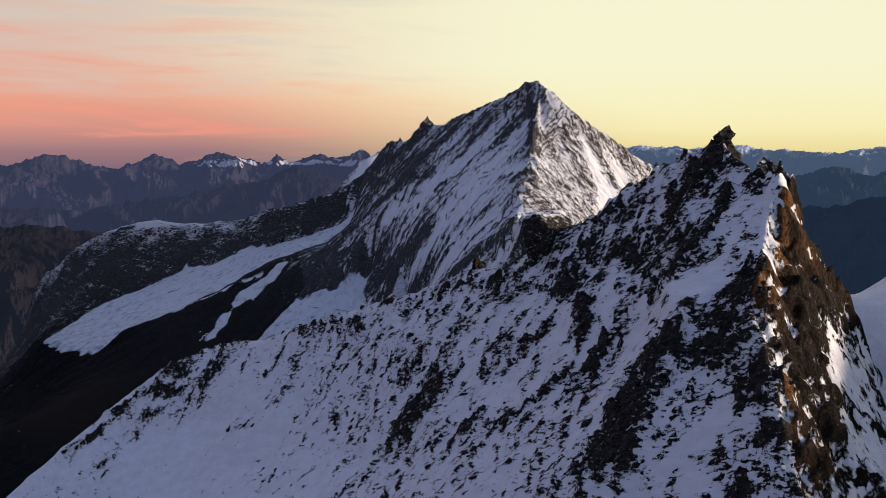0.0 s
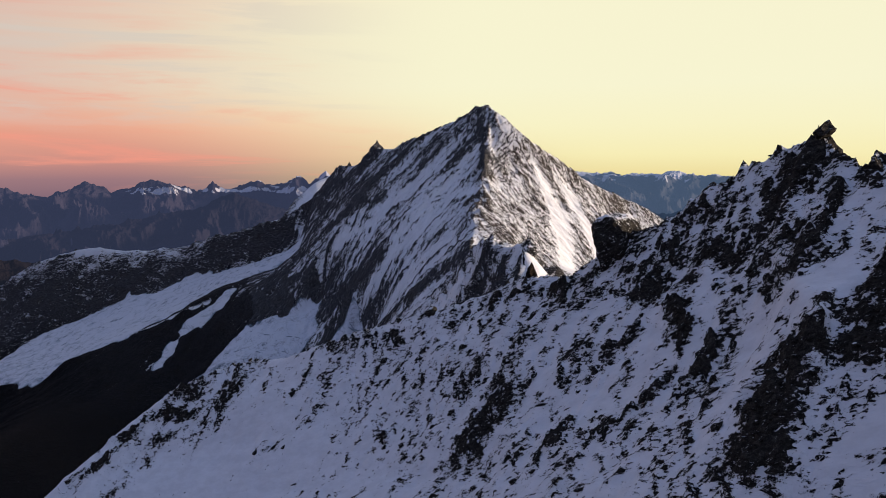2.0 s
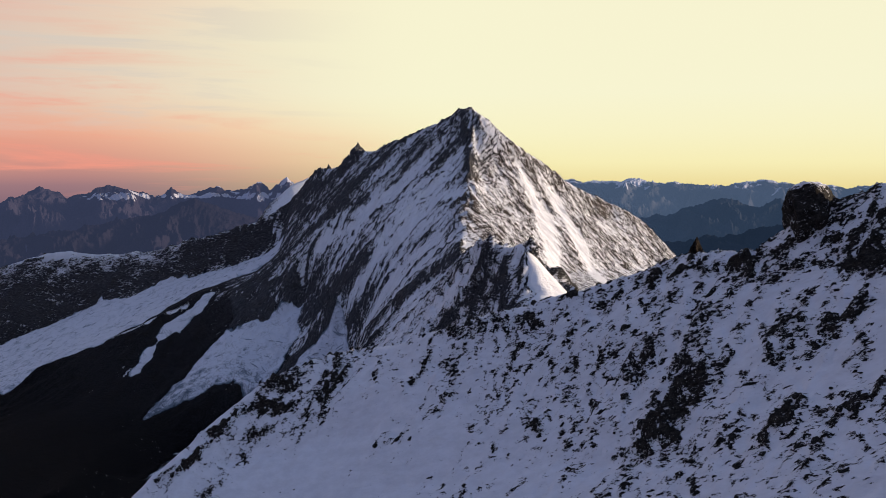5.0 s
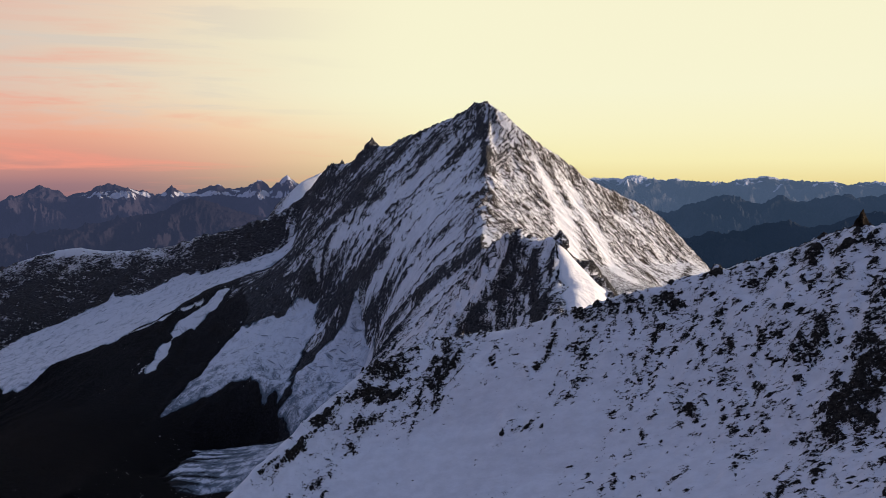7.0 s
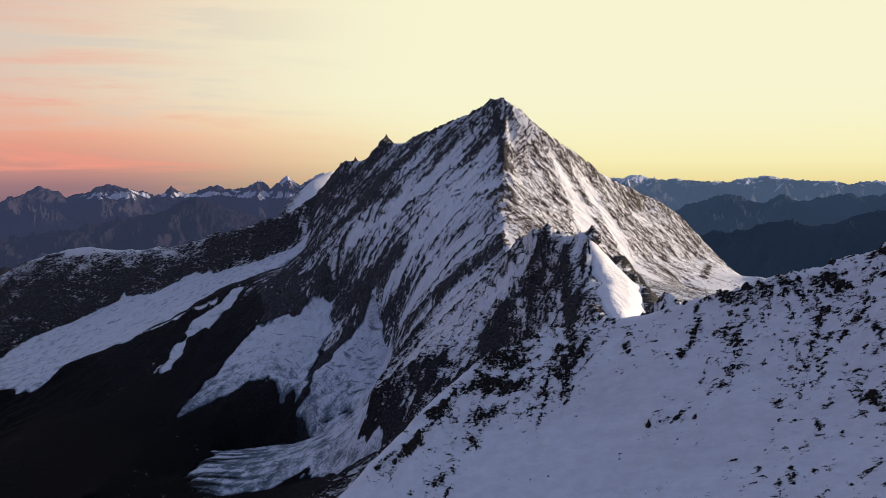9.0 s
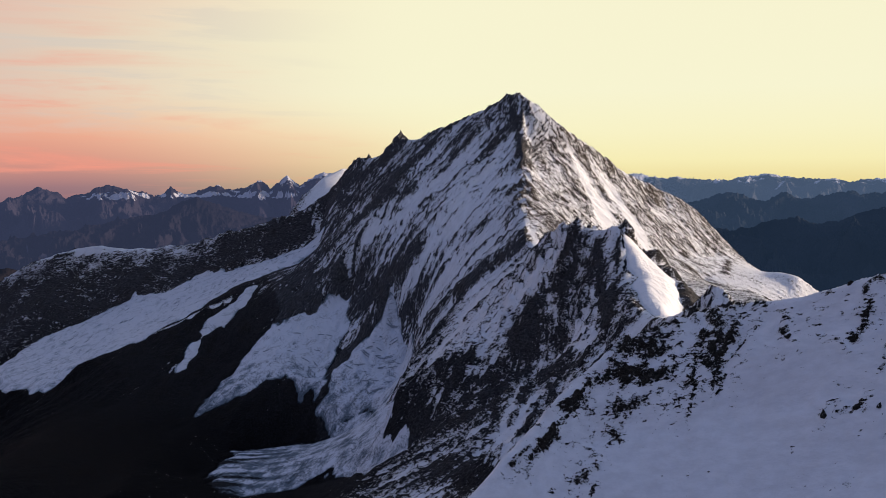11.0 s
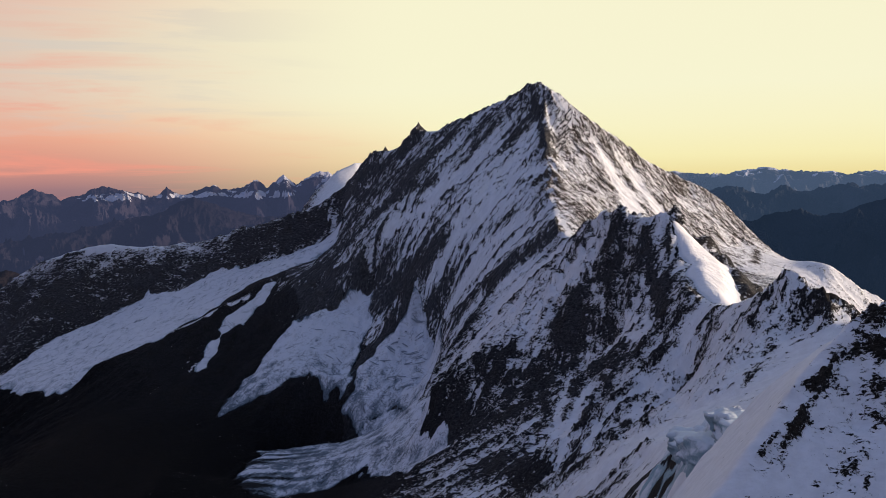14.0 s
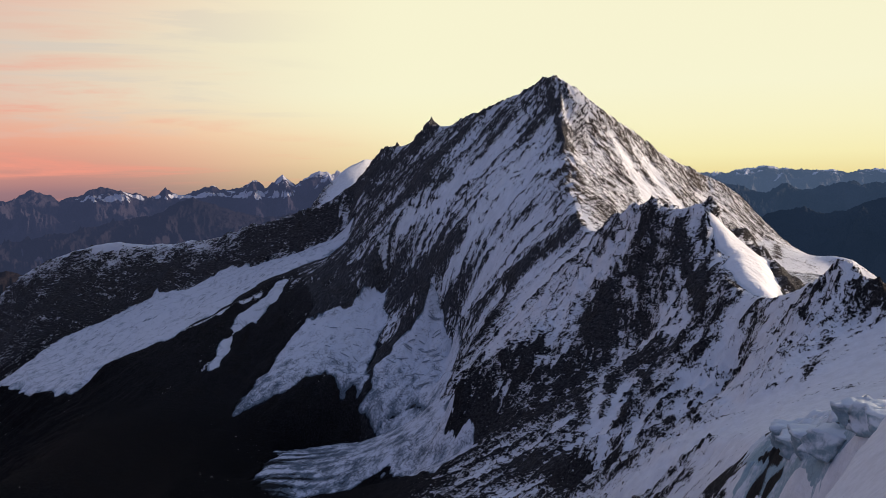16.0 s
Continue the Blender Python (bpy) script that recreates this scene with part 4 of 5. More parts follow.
NEAR_DRIFT_A = [(-35.8, 139.7, -40.6, 138.1, 5.4, 0.3), (-22.1, 129.4, -27.3, 129.2, 2.9, 0.3), (15.0, 90.4, 17.1, 88.5, 0.3, 0.35), (7.5, 100.8, 9.5, 100.0, 0.9, 0.25), (9.4, 94.5, 12.0, 92.9, 0.5, 0.3), (8.5, 87.8, 5.5, 90.4, 1.4, 0.2), (9.9, 88.6, 11.9, 86.4, 0.4, 0.25), (-13.9, 114.6, -20.3, 117.0, 2.8, 0.15), (2.1, 100.6, 0.0, 99.6, 0.7, 0.2), (12.4, 99.9, 13.6, 99.4, 0.5, 0.3)]
SPIRE_ROCK_A = [(13.0, 69.5, 12.1, 68.9, 1.9, -0.55), (15.4, 70.4, 19.6, 66.9, 0.6, -0.5), (20.3, 78.2, 23.8, 80.7, 0.6, -0.5), (21.2, 87.6, 23.7, 85.8, 1.0, -0.45), (14.6, 97.2, 12.1, 96.4, 1.2, -0.3), (12.6, 91.5, 12.4, 86.2, 0.6, -0.5), (12.2, 82.8, 12.7, 81.5, 0.4, -0.5), (9.4, 93.4, 6.6, 94.3, 1.0, -0.4), (12.5, 95.1, 11.1, 97.8, 0.5, -0.4), (2.9, 91.0, 1.4, 90.8, 0.5, -0.5), (11.2, 84.9, 5.4, 85.6, 0.3, -0.45), (-1.8, 103.0, -5.0, 102.1, 1.4, -0.3), (19.8, 63.3, 21.5, 61.5, 0.3, -0.35), (18.8, 68.6, 20.7, 68.1, 0.8, -0.3), (21.7, 69.9, 23.4, 71.5, 0.7, -0.3), (20.2, 59.4, 22.3, 58.9, 0.3, -0.4)]
SPIRE_ROCK_B = [(18.9, 58.8, 19.7, 57.7, 0.3, -0.4), (20.5, 82.6, 18.6, 83.3, 1.0, -0.35)]
SPIRE_SNOW_A = [(19.9, 73.1, 16.2, 78.8, 1.2, 0.35), (14.6, 75.1, 11.2, 74.5, 1.3, 0.35), (18.3, 63.1, 15.2, 63.6, 0.7, 0.4), (25.3, 77.2, 22.7, 75.0, 0.9, 0.3), (20.6, 89.8, 19.2, 91.4, 0.3, 0.35), (17.6, 67.1, 18.4, 66.3, 0.4, 0.3), (11.5, 91.7, 7.7, 87.3, 1.0, 0.3), (26.8, 77.6, 24.4, 72.5, 0.2, 0.4), (25.5, 83.1, 25.4, 81.0, 0.3, 0.2), (20.4, 60.4, 19.2, 61.1, 0.3, 0.3)]
TAIL_ROCK_A = [(-45.1, 153.6, -48.6, 156.6, 0.4, -0.45), (-45.6, 151.2, -52.8, 154.7, 0.4, -0.4), (-54.8, 153.6, -59.5, 153.7, 0.4, -0.4), (-62.7, 150.8, -66.6, 149.2, 0.3, -0.4), (-38.7, 149.3, -41.0, 148.3, 0.3, -0.4), (-39.7, 145.9, -41.6, 144.9, 0.3, -0.4), (-59.3, 151.0, -61.9, 151.2, 0.3, -0.3), (-48.3, 149.9, -54.0, 152.3, 0.3, -0.25), (-55.2, 146.4, -58.0, 146.0, 0.2, -0.3)]
TAIL_SNOW_A = [(-44.8, 152.5, -50.0, 155.1, 0.2, 0.3), (-46.0, 142.7, -53.7, 144.1, 2.2, 0.3), (-59.9, 147.7, -64.2, 146.8, 1.1, 0.3), (-65.4, 150.9, -68.3, 149.9, 0.8, 0.3)]
SLOPE_ROCK_A = [(-26.3, 138.6, -29.1, 137.9, 0.4, -0.35), (-33.3, 145.8, -33.0, 141.1, 0.3, -0.3), (-36.8, 149.4, -40.0, 147.4, 0.5, -0.3), (-28.0, 129.2, -29.8, 129.6, 0.2, -0.35), (-17.2, 125.4, -17.5, 126.6, 0.3, -0.4), (-23.7, 118.0, -21.0, 116.6, 0.7, -0.45), (-15.7, 120.6, -15.0, 117.6, 0.5, -0.35), (-18.6, 113.6, -20.1, 113.9, 0.6, -0.3), (-48.0, 155.2, -53.9, 154.9, 0.7, -0.3), (-56.1, 153.3, -60.8, 150.7, 0.4, -0.3), (-22.9, 131.9, -24.7, 132.3, 0.3, -0.25)]
SLOPE_SNOW_A = [(-26.1, 127.5, -32.7, 127.3, 2.7, 0.2), (-32.2, 138.2, -37.9, 142.9, 1.0, 0.2), (-43.3, 141.5, -49.0, 141.5, 2.7, 0.2)]
# bands of orange rock colour beside the rib: from, to, half width, value
ORANGE_BANDS = [(27.9, 76.2, 26.5, 73.2, 1, 0.9), (25.6, 72.6, 22.7, 67.2, 1, 1), (22.7, 67.2, 20.8, 63, 1, 1), (22.7, 61.2, 22.3, 59.7, 0.6, 0.9), (29.5, 75.6, 29.5, 74.1, 0.7, 0.25), (21.8, 57.3, 23.5, 57, 1.2, 0.45)]
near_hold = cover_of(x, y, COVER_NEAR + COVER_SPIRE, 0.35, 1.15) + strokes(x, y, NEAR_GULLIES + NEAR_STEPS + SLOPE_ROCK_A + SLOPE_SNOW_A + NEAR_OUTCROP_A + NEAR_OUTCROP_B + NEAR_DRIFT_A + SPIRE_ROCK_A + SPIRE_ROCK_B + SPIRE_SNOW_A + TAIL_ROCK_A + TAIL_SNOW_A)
orange_tint = np.clip(strokes(x, y, ORANGE_BANDS), 0, 1)
n_a, n_b, n_c = ridge_land.streak(4.0, 14, 203), ridge_land.streak(1.5, 3.6, 211), ridge_land.streak(0.75, 1.8, 223, 70.0)
n_fleck = unit(grain(x / 1.5, y / 1.5, 231) + 0.8 * grain(x / 0.8, y / 0.8, 232))
n_crag = fbm(x / 7, y / 7, 5, 240, 0.55, True)
n_lump = fbm(x / 15, y / 15, 4, 260)
n_clump = unit(fbm(x / 5, y / 5, 4, 250, 0.6))
n_bare = 0.26 * n_a + 0.34 * n_b + 0.50 * n_c + 0.30 * n_fleck + 0.42 * n_clump + 0.25 * n_lump
near_snow = near_hold * 1.0 - 0.36 * n_bare - 0.06 * (ridge_land.slope - 1.1)
n_rough = smooth01(-near_hold, -0.6, 0.3)
ledge_at = (b + 0.2 * x - 0.1 * y + 1.6 * n_lump + 0.5 * n_clump) / 1.5
ledge = ledge_at - np.floor(ledge_at)
ledge_on = smooth01(ridge_land.slope, 1.0, 1.7) * n_rough
near_snow = near_snow + 0.30 * ledge_on * (smooth01(ledge, 0.0, 0.12) * (1 - smooth01(ledge, 0.28, 0.45)) - 0.25)
near_z = b + ledge_on * 1.1 * (smooth01(ledge, 0.3, 1.0) - ledge) + n_rough * (0.6 * n_a + 0.4 * n_b + 0.25 * n_c + (0.9 + 0.7 * smooth01(x, 20, 26) * smooth01(-y, -78, -72)) * n_crag) + 0.4 * n_lump + 0.35 * smooth01(-near_snow, -0.05, 0.30)
near = thing("snow_ridge", "steep near ridge of wind-packed snow flecked with dark rock", "mountain ridge", (-10, 110, 200))
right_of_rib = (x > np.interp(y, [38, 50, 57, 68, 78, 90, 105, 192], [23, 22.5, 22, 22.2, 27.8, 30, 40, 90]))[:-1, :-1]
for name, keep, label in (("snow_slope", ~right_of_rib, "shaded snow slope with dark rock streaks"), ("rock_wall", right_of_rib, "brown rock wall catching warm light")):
    ob = sheet(name, x, y, near_z, WALL if name == "rock_wall" else RIDGE, keep, near_snow, None, label, None, orange_tint)
    ob.parent = near
    ob.matrix_parent_inverse = Matrix.Translation(near.location).inverted()


# the ridge goes on down to the valley on every side
turn = np.linspace(0, 2 * np.pi, 121)
edge_x, edge_y = np.clip(-18 + 170 * np.sin(turn), -112, 76), np.clip(113 + 170 * np.cos(turn), 34, 192)
reach = np.array([0.985, 1.0, 1.2, 1.6, 2.2, 3.2])
ex, ey = -18 + (edge_x + 18) * reach[:, None], 113 + (edge_y - 113) * reach[:, None]
ez = ridge_land.height(edge_x, edge_y, near_z) - np.array([0.5, 1.0, 25, 90, 190, 360])[:, None] + 8 * fbm(ex / 40, ey / 40, 4, 270) * (reach[:, None] > 1.05)
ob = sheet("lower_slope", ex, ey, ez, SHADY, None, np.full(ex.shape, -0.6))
ob.parent = near
ob.matrix_parent_inverse = Matrix.Translation(near.location).inverted()


# ---- distance ----
def ranges(name, label, crest, radius, mat, drop, spread, seed, bite, snow_from, group="", shelf=None):
    """A far range on an arc round the walk: crest (degrees, height), falling towards the walk in spurs."""
    az = np.linspace(crest[0][0], crest[-1][0], 1000)
    top = np.interp(az, [c[0] for c in crest], [c[1] for c in crest])
    rows = np.concatenate([np.linspace(-0.3, -0.02, 12), np.linspace(0, 0.25, 60), np.linspace(0.26, 1.0, 70)])
    A, F = np.meshgrid(az, rows)
    T = np.tile(top, (len(rows), 1))
    arc, out = np.radians(A) * radius, F * spread
    warp = 120 * fbm(arc / 400, out / 400, 3, seed + 2)
    jag = np.clip(fbm(arc / 150, 0 * arc + seed + 0.37, 6, seed, 0.6, True), -0.7, 0.75)
    spurs = fbm((arc + warp) / 330, (out + warp) / 520, 7, seed + 7, 0.58, True)
    fall = np.abs(F) ** 0.9
    z = T + bite * jag * np.exp(-14 * fall) - drop * fall + drop * 0.30 * (spurs - 0.25) * np.clip(fall * 5, 0, 1)
    r = radius - F * spread
    xx, yy = -62 + r * np.sin(np.radians(A)), 27 + r * np.cos(np.radians(A))
    snow = (z - snow_from) / 70 - 0.25 + 0.8 * fbm(arc / 120, out / 60, 5, seed + 3) + 0.3 * spurs
    if shelf:
        snow = snow + (1.25 + 2.0 * fbm(arc / 60, out / 40, 4, seed + 4)) * np.exp(-((z - shelf[2]) / shelf[3]) ** 2) * smooth01(A, shelf[0], shelf[0] + 2) * smooth01(-A, -shelf[1], 2 - shelf[1])
    return tagged(sheet(name, xx, yy, z, mat, None, snow), label, "mountain range", group, "structure")


CREST_LEFT = [(-34, 190), (-27.4, 186), (-25.5, 184), (-24.3, 188), (-22.9, 224), (-21.8, 218), (-20.7, 192), (-19.9, 173), (-18.8, 156), (-18.2, 176), (-17.3, 202), (-16.7, 223), (-15.7, 193), (-15.3, 168), (-14.3, 192), (-13.6, 230), (-12.3, 232), (-11.2, 204),
              (-10.1, 190), (-9.5, 220), (-9.0, 189), (-8.0, 197), (-6.8, 234), (-6.2, 202), (-5.3, 216), (-4.4, 256), (-3.7, 210), (-2.6, 273), (-1.9, 238), (-0.5, 287), (1.9, 276), (7.6, 223)]
CREST_RIGHT = [(7.6, 252), (12.8, 264), (16.3, 261), (17.7, 256), (18.8, 267), (20.0, 262), (21.4, 248), (22.7, 237), (24.3, 248), (25.2, 251), (26.3, 262), (27.8, 246), (29.0, 241), (30.8, 234), (32.7, 240), (36.4, 231), (48, 253)]
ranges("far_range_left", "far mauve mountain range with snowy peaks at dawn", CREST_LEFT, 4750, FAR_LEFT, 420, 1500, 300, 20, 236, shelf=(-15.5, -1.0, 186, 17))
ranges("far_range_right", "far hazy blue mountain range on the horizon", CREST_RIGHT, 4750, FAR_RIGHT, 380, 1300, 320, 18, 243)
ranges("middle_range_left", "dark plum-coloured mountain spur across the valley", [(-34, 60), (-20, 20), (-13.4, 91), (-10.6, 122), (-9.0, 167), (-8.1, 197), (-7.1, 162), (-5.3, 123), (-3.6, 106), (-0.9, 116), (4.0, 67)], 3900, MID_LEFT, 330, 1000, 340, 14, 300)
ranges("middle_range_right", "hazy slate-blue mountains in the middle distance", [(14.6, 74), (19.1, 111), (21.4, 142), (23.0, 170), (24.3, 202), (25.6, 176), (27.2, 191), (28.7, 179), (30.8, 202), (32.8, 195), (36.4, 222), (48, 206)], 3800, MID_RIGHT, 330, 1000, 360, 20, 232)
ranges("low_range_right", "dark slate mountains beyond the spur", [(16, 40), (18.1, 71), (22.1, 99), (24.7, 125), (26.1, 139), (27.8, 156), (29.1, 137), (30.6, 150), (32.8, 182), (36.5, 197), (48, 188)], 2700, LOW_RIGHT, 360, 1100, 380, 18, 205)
ranges("low_range_left", "dark mountainside across the valley", [(-40, 60), (-27.5, 84), (-24.3, 96), (-20.5, 72), (-18.9, 60), (-17.1, 40), (-15.1, 12), (-9.7, -40), (-4, -70)], 2400, LOW_LEFT, 300, 900, 400, 14, 120)

# the valley floor, one sheet out to the horizon
rr, aa = np.meshgrid(np.concatenate([[0.0], np.geomspace(120, 60000, 90)]), np.linspace(0, 2 * np.pi, 181))
gx, gy = rr * np.sin(aa), rr * np.cos(aa)
gz = -130 + 45 * fbm(gx / 500, gy / 500, 5, 500) * smooth01(rr, 100, 800)
tagged(sheet("ground", gx, gy, gz, GROUND, None, np.full(gx.shape, -2.0)), "dark valley floor far below the ridges", "ground", kind="structure")

# ---- crags: pinnacles and knobs of rock that stand on the ridges ----
def crag_mesh(name, width, depth, height, seed, mat, lean=(0, 0), cut=3, jag=0.28, snowy=-0.5, taper=0.65, crown=1.0):
    """A weathered block of rock, narrower above, broken by flat faces; its foot is sunk a little."""
    bm = bmesh.new()
    bmesh.ops.create_icosphere(bm, subdivisions=cut, radius=1.0)
    rnd = random.Random(seed)
    planes = [(Vector((rnd.uniform(-1, 1), rnd.uniform(-1, 1), rnd.uniform(-.3, .9))).normalized(), rnd.uniform(0.55, 0.85)) for _ in range(11)]
    for v in bm.verts:
        c = v.co.copy()
        for nrm, off in planes:
            over = c.dot(nrm) - off
            if over > 0:
                c -= nrm * over
        c.z = min(c.z, crown)
        q = c * 2.1 + Vector((seed * 3.7, seed * 1.3, 0))
        c += v.normal * jag * (noise.noise(q) + 0.5 * noise.noise(q * 2.3) + 0.3 * noise.noise(q * 5))
        h = (c.z + 1) / 2
        k = 1 - taper * max(0.0, h) ** 1.2
        v.co = Vector((c.x * width / 2 * k + lean[0] * h, c.y * depth / 2 * k + lean[1] * h, h * height))
    me = bpy.data.meshes.new(name)
    bm.to_mesh(me)
    bm.free()
    me.attributes.new("snow", "FLOAT", "POINT").data.foreach_set("value", [snowy + 0.9 * max(0, v.normal.z - 0.45) for v in me.vertices])
    me.materials.append(mat)
    return me


def crag(name, me, home, at, turn=0.0, label=""):
    ob = new(name, me)
    ob.parent = home
    ob.matrix_parent_inverse = Matrix.Translation(home.location).inverted()
    ob.matrix_basis = pose(*at, 0, 0, turn)
    if label:
        ob["label"] = label
    return ob


# the great pinnacle on the peak's skyline ridge and the teeth beside it
crag("pinnacle", crag_mesh("pinnacle", 27, 17, 18.5, 5, WEST, (-3.5, 0), taper=0.74, jag=0.22, snowy=-0.3), peak, (-12, 913, 304), 0, "dark rock pinnacle on the skyline")
crag("rock_tooth", crag_mesh("rock_tooth", 7, 9, 9, 6, WEST, (-1, 0), taper=0.75), peak, (-24, 917, 303), 40)
crag("rock_tooth", crag_mesh("rock_tooth", 9, 10, 9, 7, WEST, (1, 0), taper=0.6), peak, (-44, 950, 293), 80)
crag("rock_tooth", crag_mesh("rock_tooth", 8, 9, 8, 8, WEST, (0, 0), taper=0.6), peak, (-53, 964, 292), 20)
crag("summit_block", crag_mesh("summit_block", 8, 10, 8, 9, WEST, (0, 0), taper=0.85, jag=0.16, snowy=0.0), peak, (85, 860, 347), 30, "pointed rock summit")
# towers of the buttress and blocks along its crest
for k, (bx, by, bz, bw, bh) in enumerate([(51, 536, 246, 15, 13), (55, 527, 246, 10, 9), (66, 500, 248, 11, 12), (61, 509, 246, 10, 9), (49, 553, 242, 11, 10), (48, 572, 237, 10, 10), (44, 525, 226, 13, 16), (55, 500, 226, 14, 18), (40, 545, 222, 12, 14), (60, 490, 224, 10, 14), (33, 560, 207, 12, 13), (36, 505, 200, 13, 15)]):
    crag("rock_tower", crag_mesh("rock_tower", bw, bw * 1.2, bh, 15 + k, TOWERS, (0, 0), cut=4, taper=0.78, jag=0.2, snowy=-0.12), buttress, (bx, by, bz - 0.12 * bh), 35 * k)
# the near ridge: horned spire, knobs along the crest
crag("rock_spire", crag_mesh("rock_spire", 5.6, 5.0, 6.2, 21, RIDGE, (0.9, 0), taper=0.45, jag=0.2), near, (24.6, 87.0, 293.4), 0, "dark horned rock spire")
crag("rock_spire", crag_mesh("rock_spire", 2.4, 2.2, 1.7, 22, RIDGE, (0.9, 0), taper=0.30, jag=0.2), near, (25.3, 86.6, 298.5), 30, "tilted block on the spire")
crag("rock_horn", crag_mesh("rock_horn", 2.6, 3.2, 4.6, 24, RIDGE, (0.1, 0), taper=0.35, jag=0.4, snowy=-0.3), near, (27.7, 80.5, 292.9), 168, "dark rock tower at the ridge's corner")
crag("rock_horn", crag_mesh("rock_horn", 2.2, 2.6, 3.4, 25, RIDGE, (0.1, 0), taper=0.4, jag=0.28, snowy=-0.3), near, (28.3, 79, 293.6), 175)
crag("rock_horn", crag_mesh("rock_horn", 2.4, 2.4, 3, 23, RIDGE, (0.1, 0), taper=0.4, jag=0.28, snowy=-0.3), near, (27.4, 82, 293.7), 161)
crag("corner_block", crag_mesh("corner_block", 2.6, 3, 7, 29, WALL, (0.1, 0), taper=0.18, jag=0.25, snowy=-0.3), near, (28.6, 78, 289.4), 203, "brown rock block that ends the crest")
crag("rock_knob", crag_mesh("rock_knob", 8.6, 8.0, 9.0, 26, RIDGE, (0.3, 0), cut=4, taper=0.22, jag=0.14, snowy=-0.25, crown=0.42), near, (10.9, 105.6, 283.9), 0, "dark rock knob with snowy ledges")
crag("rock_knob", crag_mesh("rock_knob", 3.2, 3.5, 2.8, 27, RIDGE, (0, 0), taper=0.5), near, (1.2, 120.6, 278.8), 40)
crag("rock_knob", crag_mesh("rock_knob", 1.7, 1.8, 2.6, 28, WALL, (0, 0), taper=0.5), near, (3.4, 117, 281.4), 70, "upright brown block on the crest")

for k, (bx, by, bz, bw, bh) in enumerate([(-8.2, 128.2, 275.3, 2.6, 1.9), (-12.6, 131.8, 273.5, 1.3, 1.5), (-20.6, 137.3, 270.2, 1.4, 1.6), (5.2, 113.4, 281.6, 1.5, 1.3), (-26.0, 142.4, 267.9, 1.1, 1.0)]):
    crag("rock_knob", crag_mesh("rock_knob", bw, bw, bh, 40 + k, RIDGE, (0, 0), taper=0.4, jag=0.25, snowy=-0.4, crown=0.7), near, (bx, by, bz), 50 * k)


# snow cap along the shoulder's crest
cap_d = inside(X, Y, [(-238, 1006), (-262, 1010), (-306, 1012), (-340, 1017), (-384, 1034), (-388, 1046), (-340, 1038), (-300, 1032), (-256, 1025)], 20.0)
cap_z = B + 3.2 * smooth01(cap_d, -1, 8) - 0.8
ob = sheet("snow_cap", X, Y, cap_z, GLACIER, (cap_d > -1.0)[:-1, :-1], np.full(X.shape, 0.9), None, "smooth white snow cap")
ob.parent = shoulder
ob.matrix_parent_inverse = Matrix.Translation(shoulder.location).inverted()

# ---- rocks on the near slope ----
def rock_mesh(seed):
    bm = bmesh.new()
    bmesh.ops.create_icosphere(bm, subdivisions=1, radius=1.0)
    rnd = random.Random(seed)
    for v in bm.verts:
        v.co = Vector((v.co.x * rnd.uniform(.55, 1.1), v.co.y * rnd.uniform(.55, 1.1), v.co.z * rnd.uniform(.45, .95)))
    me = bpy.data.meshes.new("rock")
    bm.to_mesh(me)
    bm.free()
    me.attributes.new("snow", "FLOAT", "POINT").data.foreach_set("value", [-0.75 + 0.75 * max(0, v.normal.z) for v in me.vertices])
    me.materials.append(RIDGE)
    return me


ROCKS = [rock_mesh(600 + k) for k in range(9)]
rnd = np.random.RandomState(77)
tries = 90000
px, py = rnd.uniform(-75, 24, tries), rnd.uniform(60, 158, tries)
want = -ridge_land.height(px, py, near_snow) + 0.12
crest_y = np.interp(px, [-72, -57, -48, -39, -21, -7, 10, 23], [148, 155, 157, 154, 138, 128, 105, 90])
ok = (rnd.uniform(0, 1, tries) < np.clip(want * 1.6 - 0.02, 0.0006, 0.75)) & (py < crest_y + 0.5) & (py > crest_y - 62)
px, py = px[ok], py[ok]
pz = ridge_land.height(px, py, near_z)
size = 0.10 + 0.30 * rnd.uniform(0, 1, len(px)) ** 3
big = np.argsort(-size)[:300]
for k in big:
    ob = new("rock", ROCKS[k % 9])
    ob.parent = near
    ob.matrix_parent_inverse = Matrix.Translation(near.location).inverted()
    s = size[k] * 1.1
    ob.matrix_basis = Matrix.LocRotScale((px[k], py[k], pz[k] + 0.1 * s), Euler((rnd.uniform(-.3, .3) + 0.45, rnd.uniform(-.3, .3) - 0.65, rnd.uniform(-.6, .6))), (s * 1.5, s, s * 0.6))
base_v = [np.array([v.co[:] for v in me.vertices]) for me in ROCKS]
base_n = [np.array([v.normal[:] for v in me.vertices]) for me in ROCKS]
base_f = [np.array([p.vertices[:] for p in me.polygons]) for me in ROCKS]
vs, fs, ss, count = [], [], [], 0
for k in [k for k in range(len(px)) if k not in set(big.tolist())][:6500]:
    t = rnd.uniform(0, 6.3)
    c, s = math.cos(t), math.sin(t)
    b0 = base_v[k % 9] * (size[k] * 1.5, size[k], size[k] * 0.7)
    vs.append(np.stack([b0[:, 0] * c - b0[:, 1] * s + px[k], b0[:, 0] * s + b0[:, 1] * c + py[k], b0[:, 2] + pz[k] + 0.08 * size[k]], 1))
    fs.append(base_f[k % 9] + count)
    ss.append(-0.75 + 0.75 * np.maximum(0, base_n[k % 9][:, 2]))
    count += len(b0)
me = bpy.data.meshes.new("scree")
me.from_pydata(np.concatenate(vs).tolist(), [], np.concatenate(fs).tolist())
me.attributes.new("snow", "FLOAT", "POINT").data.foreach_set("value", np.concatenate(ss).astype(np.float32))
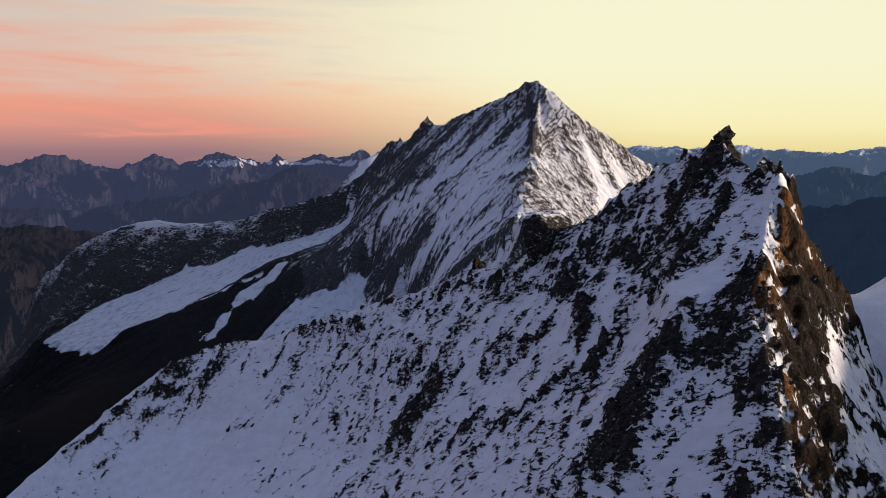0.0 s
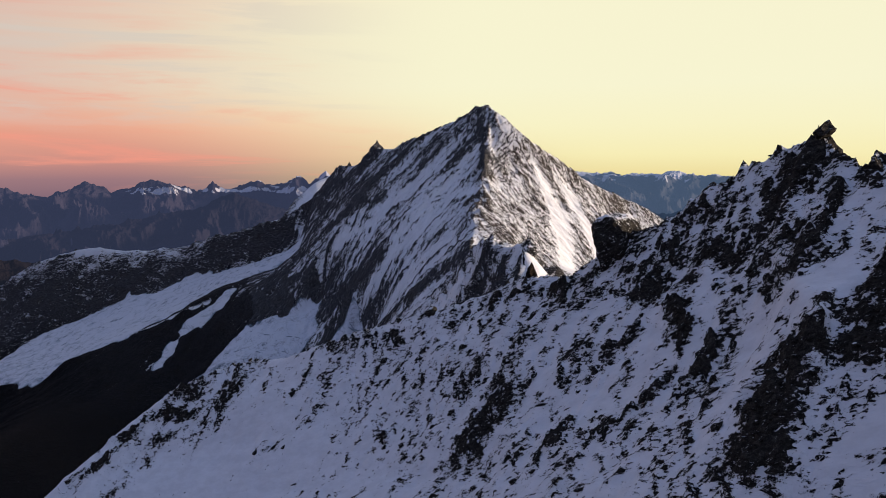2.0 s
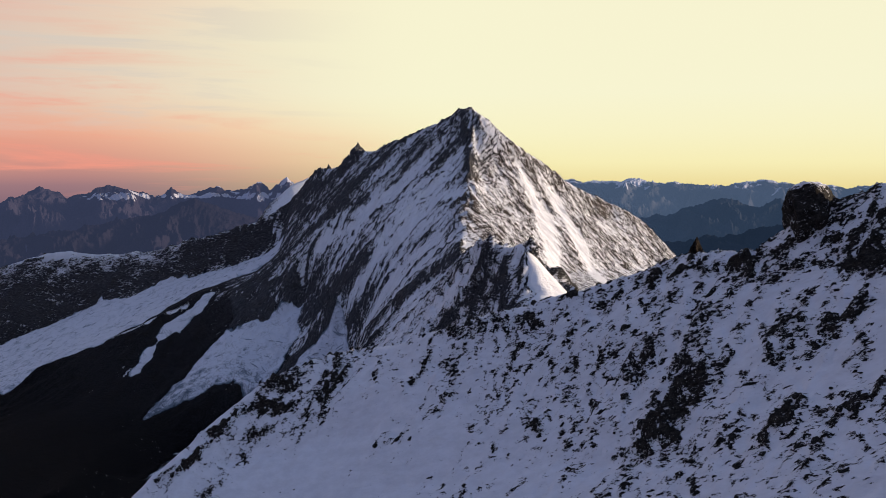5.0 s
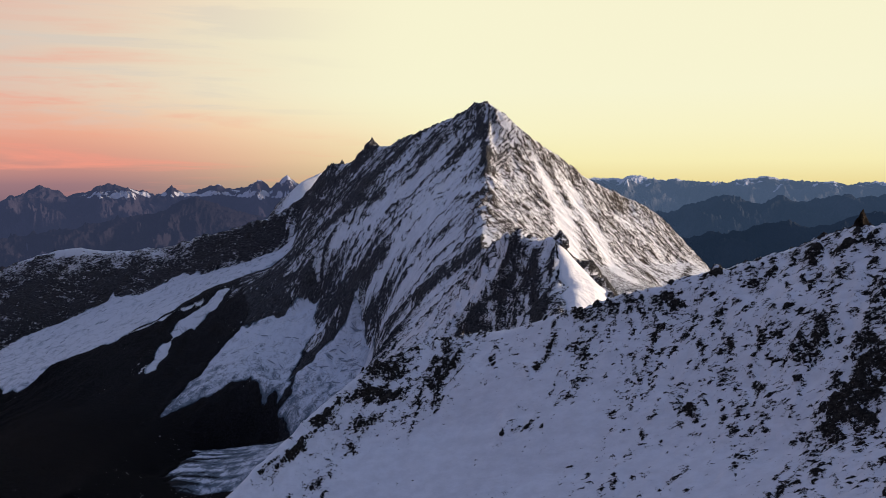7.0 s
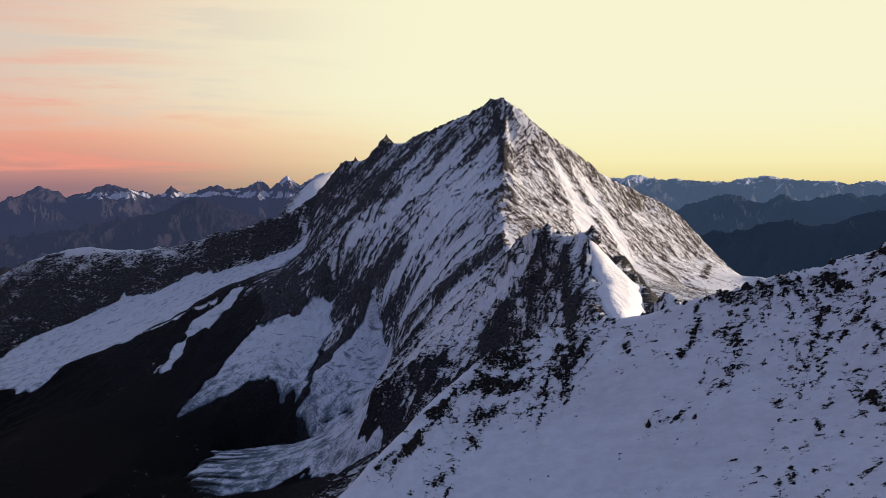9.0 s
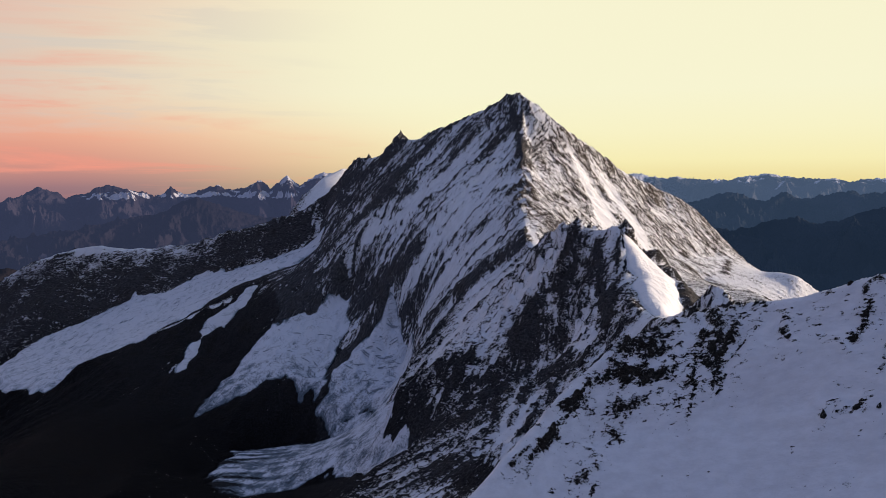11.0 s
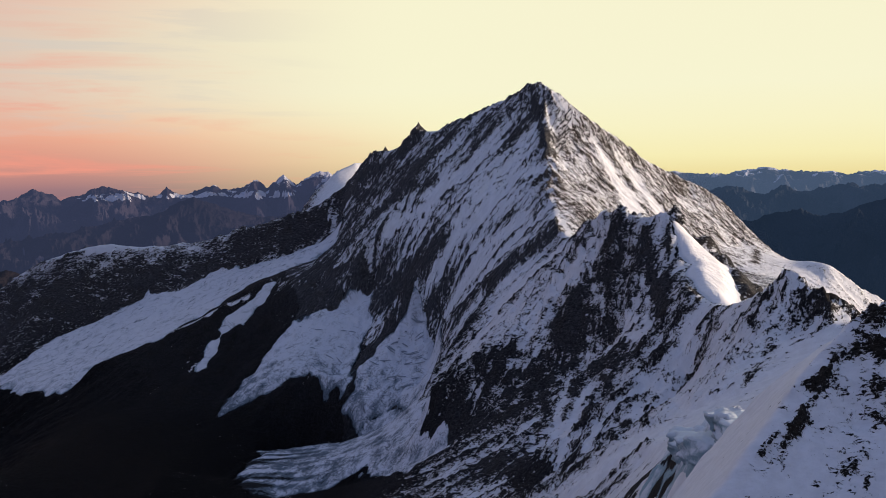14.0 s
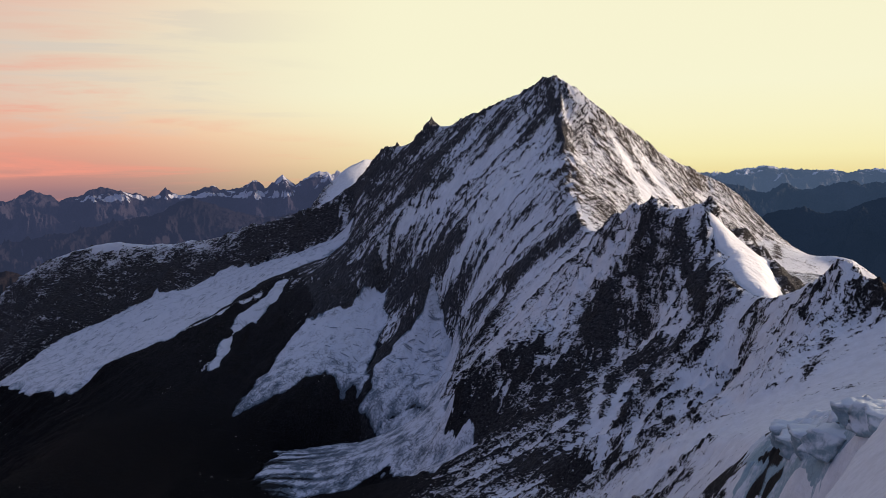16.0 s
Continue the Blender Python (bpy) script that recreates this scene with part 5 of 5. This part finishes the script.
me.materials.append(RIDGE)
ob = tagged(new("scree", me), "small dark rocks scattered over the snow slope", "", "", "stuff")
ob.parent = near
ob.matrix_parent_inverse = Matrix.Translation(near.location).inverted()

# blocks of ice leaning out of the ice cliff and of the icefall
def ice_block(seed, w, dd, h, mat, cuts=2):
    bm = bmesh.new()
    bmesh.ops.create_cube(bm, size=1.0)
    bmesh.ops.subdivide_edges(bm, edges=bm.edges[:], cuts=cuts, use_grid_fill=True)
    r = random.Random(seed)
    shear = (r.uniform(-.3, .3), r.uniform(-.3, .3))
    for v in bm.verts:
        q = v.co * 1.9 + Vector((seed, 0, 0))
        v.co += Vector((noise.noise(q), noise.noise(q + Vector((9, 0, 0))), noise.noise(q + Vector((0, 9, 0))))) * 0.17
        v.co = v.co * (1 - 0.22 * max(0.0, v.co.length - 0.5)) + Vector((noise.noise(q * 3), noise.noise(q * 3 + Vector((5, 0, 0))), noise.noise(q * 3 + Vector((0, 5, 0))))) * 0.11
        v.co = Vector(((v.co.x + shear[0] * v.co.z) * w, (v.co.y + shear[1] * v.co.z) * dd, (v.co.z + 0.5) * h))
    me = bpy.data.meshes.new("serac")
    bm.to_mesh(me)
    bm.free()
    me.shade_smooth()
    me.attributes.new("snow", "FLOAT", "POINT").data.foreach_set("value", [0.2 + 0.9 * max(0, v.normal.z) for v in me.vertices])
    me.materials.append(mat)
    return me


# ice colour with the shade of an open crack painted in
def shaded_ice():
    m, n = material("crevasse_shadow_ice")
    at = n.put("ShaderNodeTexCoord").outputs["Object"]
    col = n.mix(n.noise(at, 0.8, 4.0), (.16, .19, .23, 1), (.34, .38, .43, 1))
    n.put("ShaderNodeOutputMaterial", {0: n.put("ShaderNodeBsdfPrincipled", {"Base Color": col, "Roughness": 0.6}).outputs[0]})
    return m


SHADED_ICE = shaded_ice()
GLACIERS = {o.name: o for o in scene.objects if o.name in ("glacier", "hanging_glacier", "icefall", "ice_cliff", "lower_snowfield")}
for k, (bx, by, bz, bw, bd, bh, turn) in enumerate([(-44.5, 197, 231.9, 6.0, 8.0, 5.2, 20), (-42.5, 204, 228.6, 6.0, 7.5, 4.8, 50), (-47.5, 190, 234.4, 5.5, 7.5, 4.2, 10), (-45.5, 210, 225.2, 6.4, 7.0, 4.4, 70), (-43.0, 217, 222.2, 6.0, 7.6, 4.0, 30), (-50.0, 183, 236.4, 4.6, 6.0, 3.2, 40), (-49.0, 200, 228.6, 5.0, 6.4, 4.2, 15), (-40.0, 226, 221.6, 6.0, 8.0, 4.2, 60)]):
    ob = new("serac", ice_block(780 + k, bw, bd, bh, SERAC, 7))
    ob.parent = GLACIERS["ice_cliff"]
    ob.matrix_basis = pose(bx, by, bz, 0, 0, turn)
for k in range(50):
    t = rnd.uniform(0, 1)
    c0 = Vector((-34, 760, 0)).lerp(Vector((-80, 722, 0)), t) + Vector((rnd.uniform(-13, 13), rnd.uniform(-9, 9), 0))
    s = rnd.uniform(0.8, 1.9)
    ob = new("serac", ice_block(800 + k, s, s * 2.2, s * 0.6, BROKEN))
    ob.parent = GLACIERS["icefall"]
    ob.matrix_basis = pose(c0.x, c0.y, float(massif.height(c0.x, c0.y)) + 0.6, rnd.uniform(-15, 15), rnd.uniform(-15, 15), 35 + rnd.uniform(-40, 40))


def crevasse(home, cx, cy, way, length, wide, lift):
    """A long crack: two raised lips of ice and a trough, the shade inside painted on by a dark colour."""
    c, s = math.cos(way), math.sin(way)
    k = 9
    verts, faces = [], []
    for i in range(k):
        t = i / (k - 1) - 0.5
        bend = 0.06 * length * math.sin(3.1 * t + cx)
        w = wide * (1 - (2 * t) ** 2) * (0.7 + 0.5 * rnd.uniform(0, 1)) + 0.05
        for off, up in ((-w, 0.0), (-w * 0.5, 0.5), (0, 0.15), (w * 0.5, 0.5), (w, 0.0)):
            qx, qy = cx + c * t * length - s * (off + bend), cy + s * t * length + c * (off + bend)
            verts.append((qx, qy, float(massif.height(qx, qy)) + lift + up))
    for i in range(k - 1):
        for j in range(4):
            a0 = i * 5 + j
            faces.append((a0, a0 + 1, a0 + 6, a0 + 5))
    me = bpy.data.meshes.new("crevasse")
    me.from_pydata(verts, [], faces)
    me.materials.append(SHADED_ICE)
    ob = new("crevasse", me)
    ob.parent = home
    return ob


def cracks(home, depth, lift, count, box, way, spread, longest):
    made = 0
    for _ in range(count * 30):
        cx, cy = rnd.uniform(box[0], box[1]), rnd.uniform(box[2], box[3])
        length = rnd.uniform(0.35, 1.0) * longest
        a = way + rnd.uniform(-spread, spread)
        ends = [float(massif.height(cx + k * math.cos(a) * length / 2, cy + k * math.sin(a) * length / 2, depth)) for k in (-1, 0, 1)]
        if made < count and min(ends) > 5.0:
            crevasse(GLACIERS[home], cx, cy, a, length, rnd.uniform(.13, .28), lift)
            made += 1


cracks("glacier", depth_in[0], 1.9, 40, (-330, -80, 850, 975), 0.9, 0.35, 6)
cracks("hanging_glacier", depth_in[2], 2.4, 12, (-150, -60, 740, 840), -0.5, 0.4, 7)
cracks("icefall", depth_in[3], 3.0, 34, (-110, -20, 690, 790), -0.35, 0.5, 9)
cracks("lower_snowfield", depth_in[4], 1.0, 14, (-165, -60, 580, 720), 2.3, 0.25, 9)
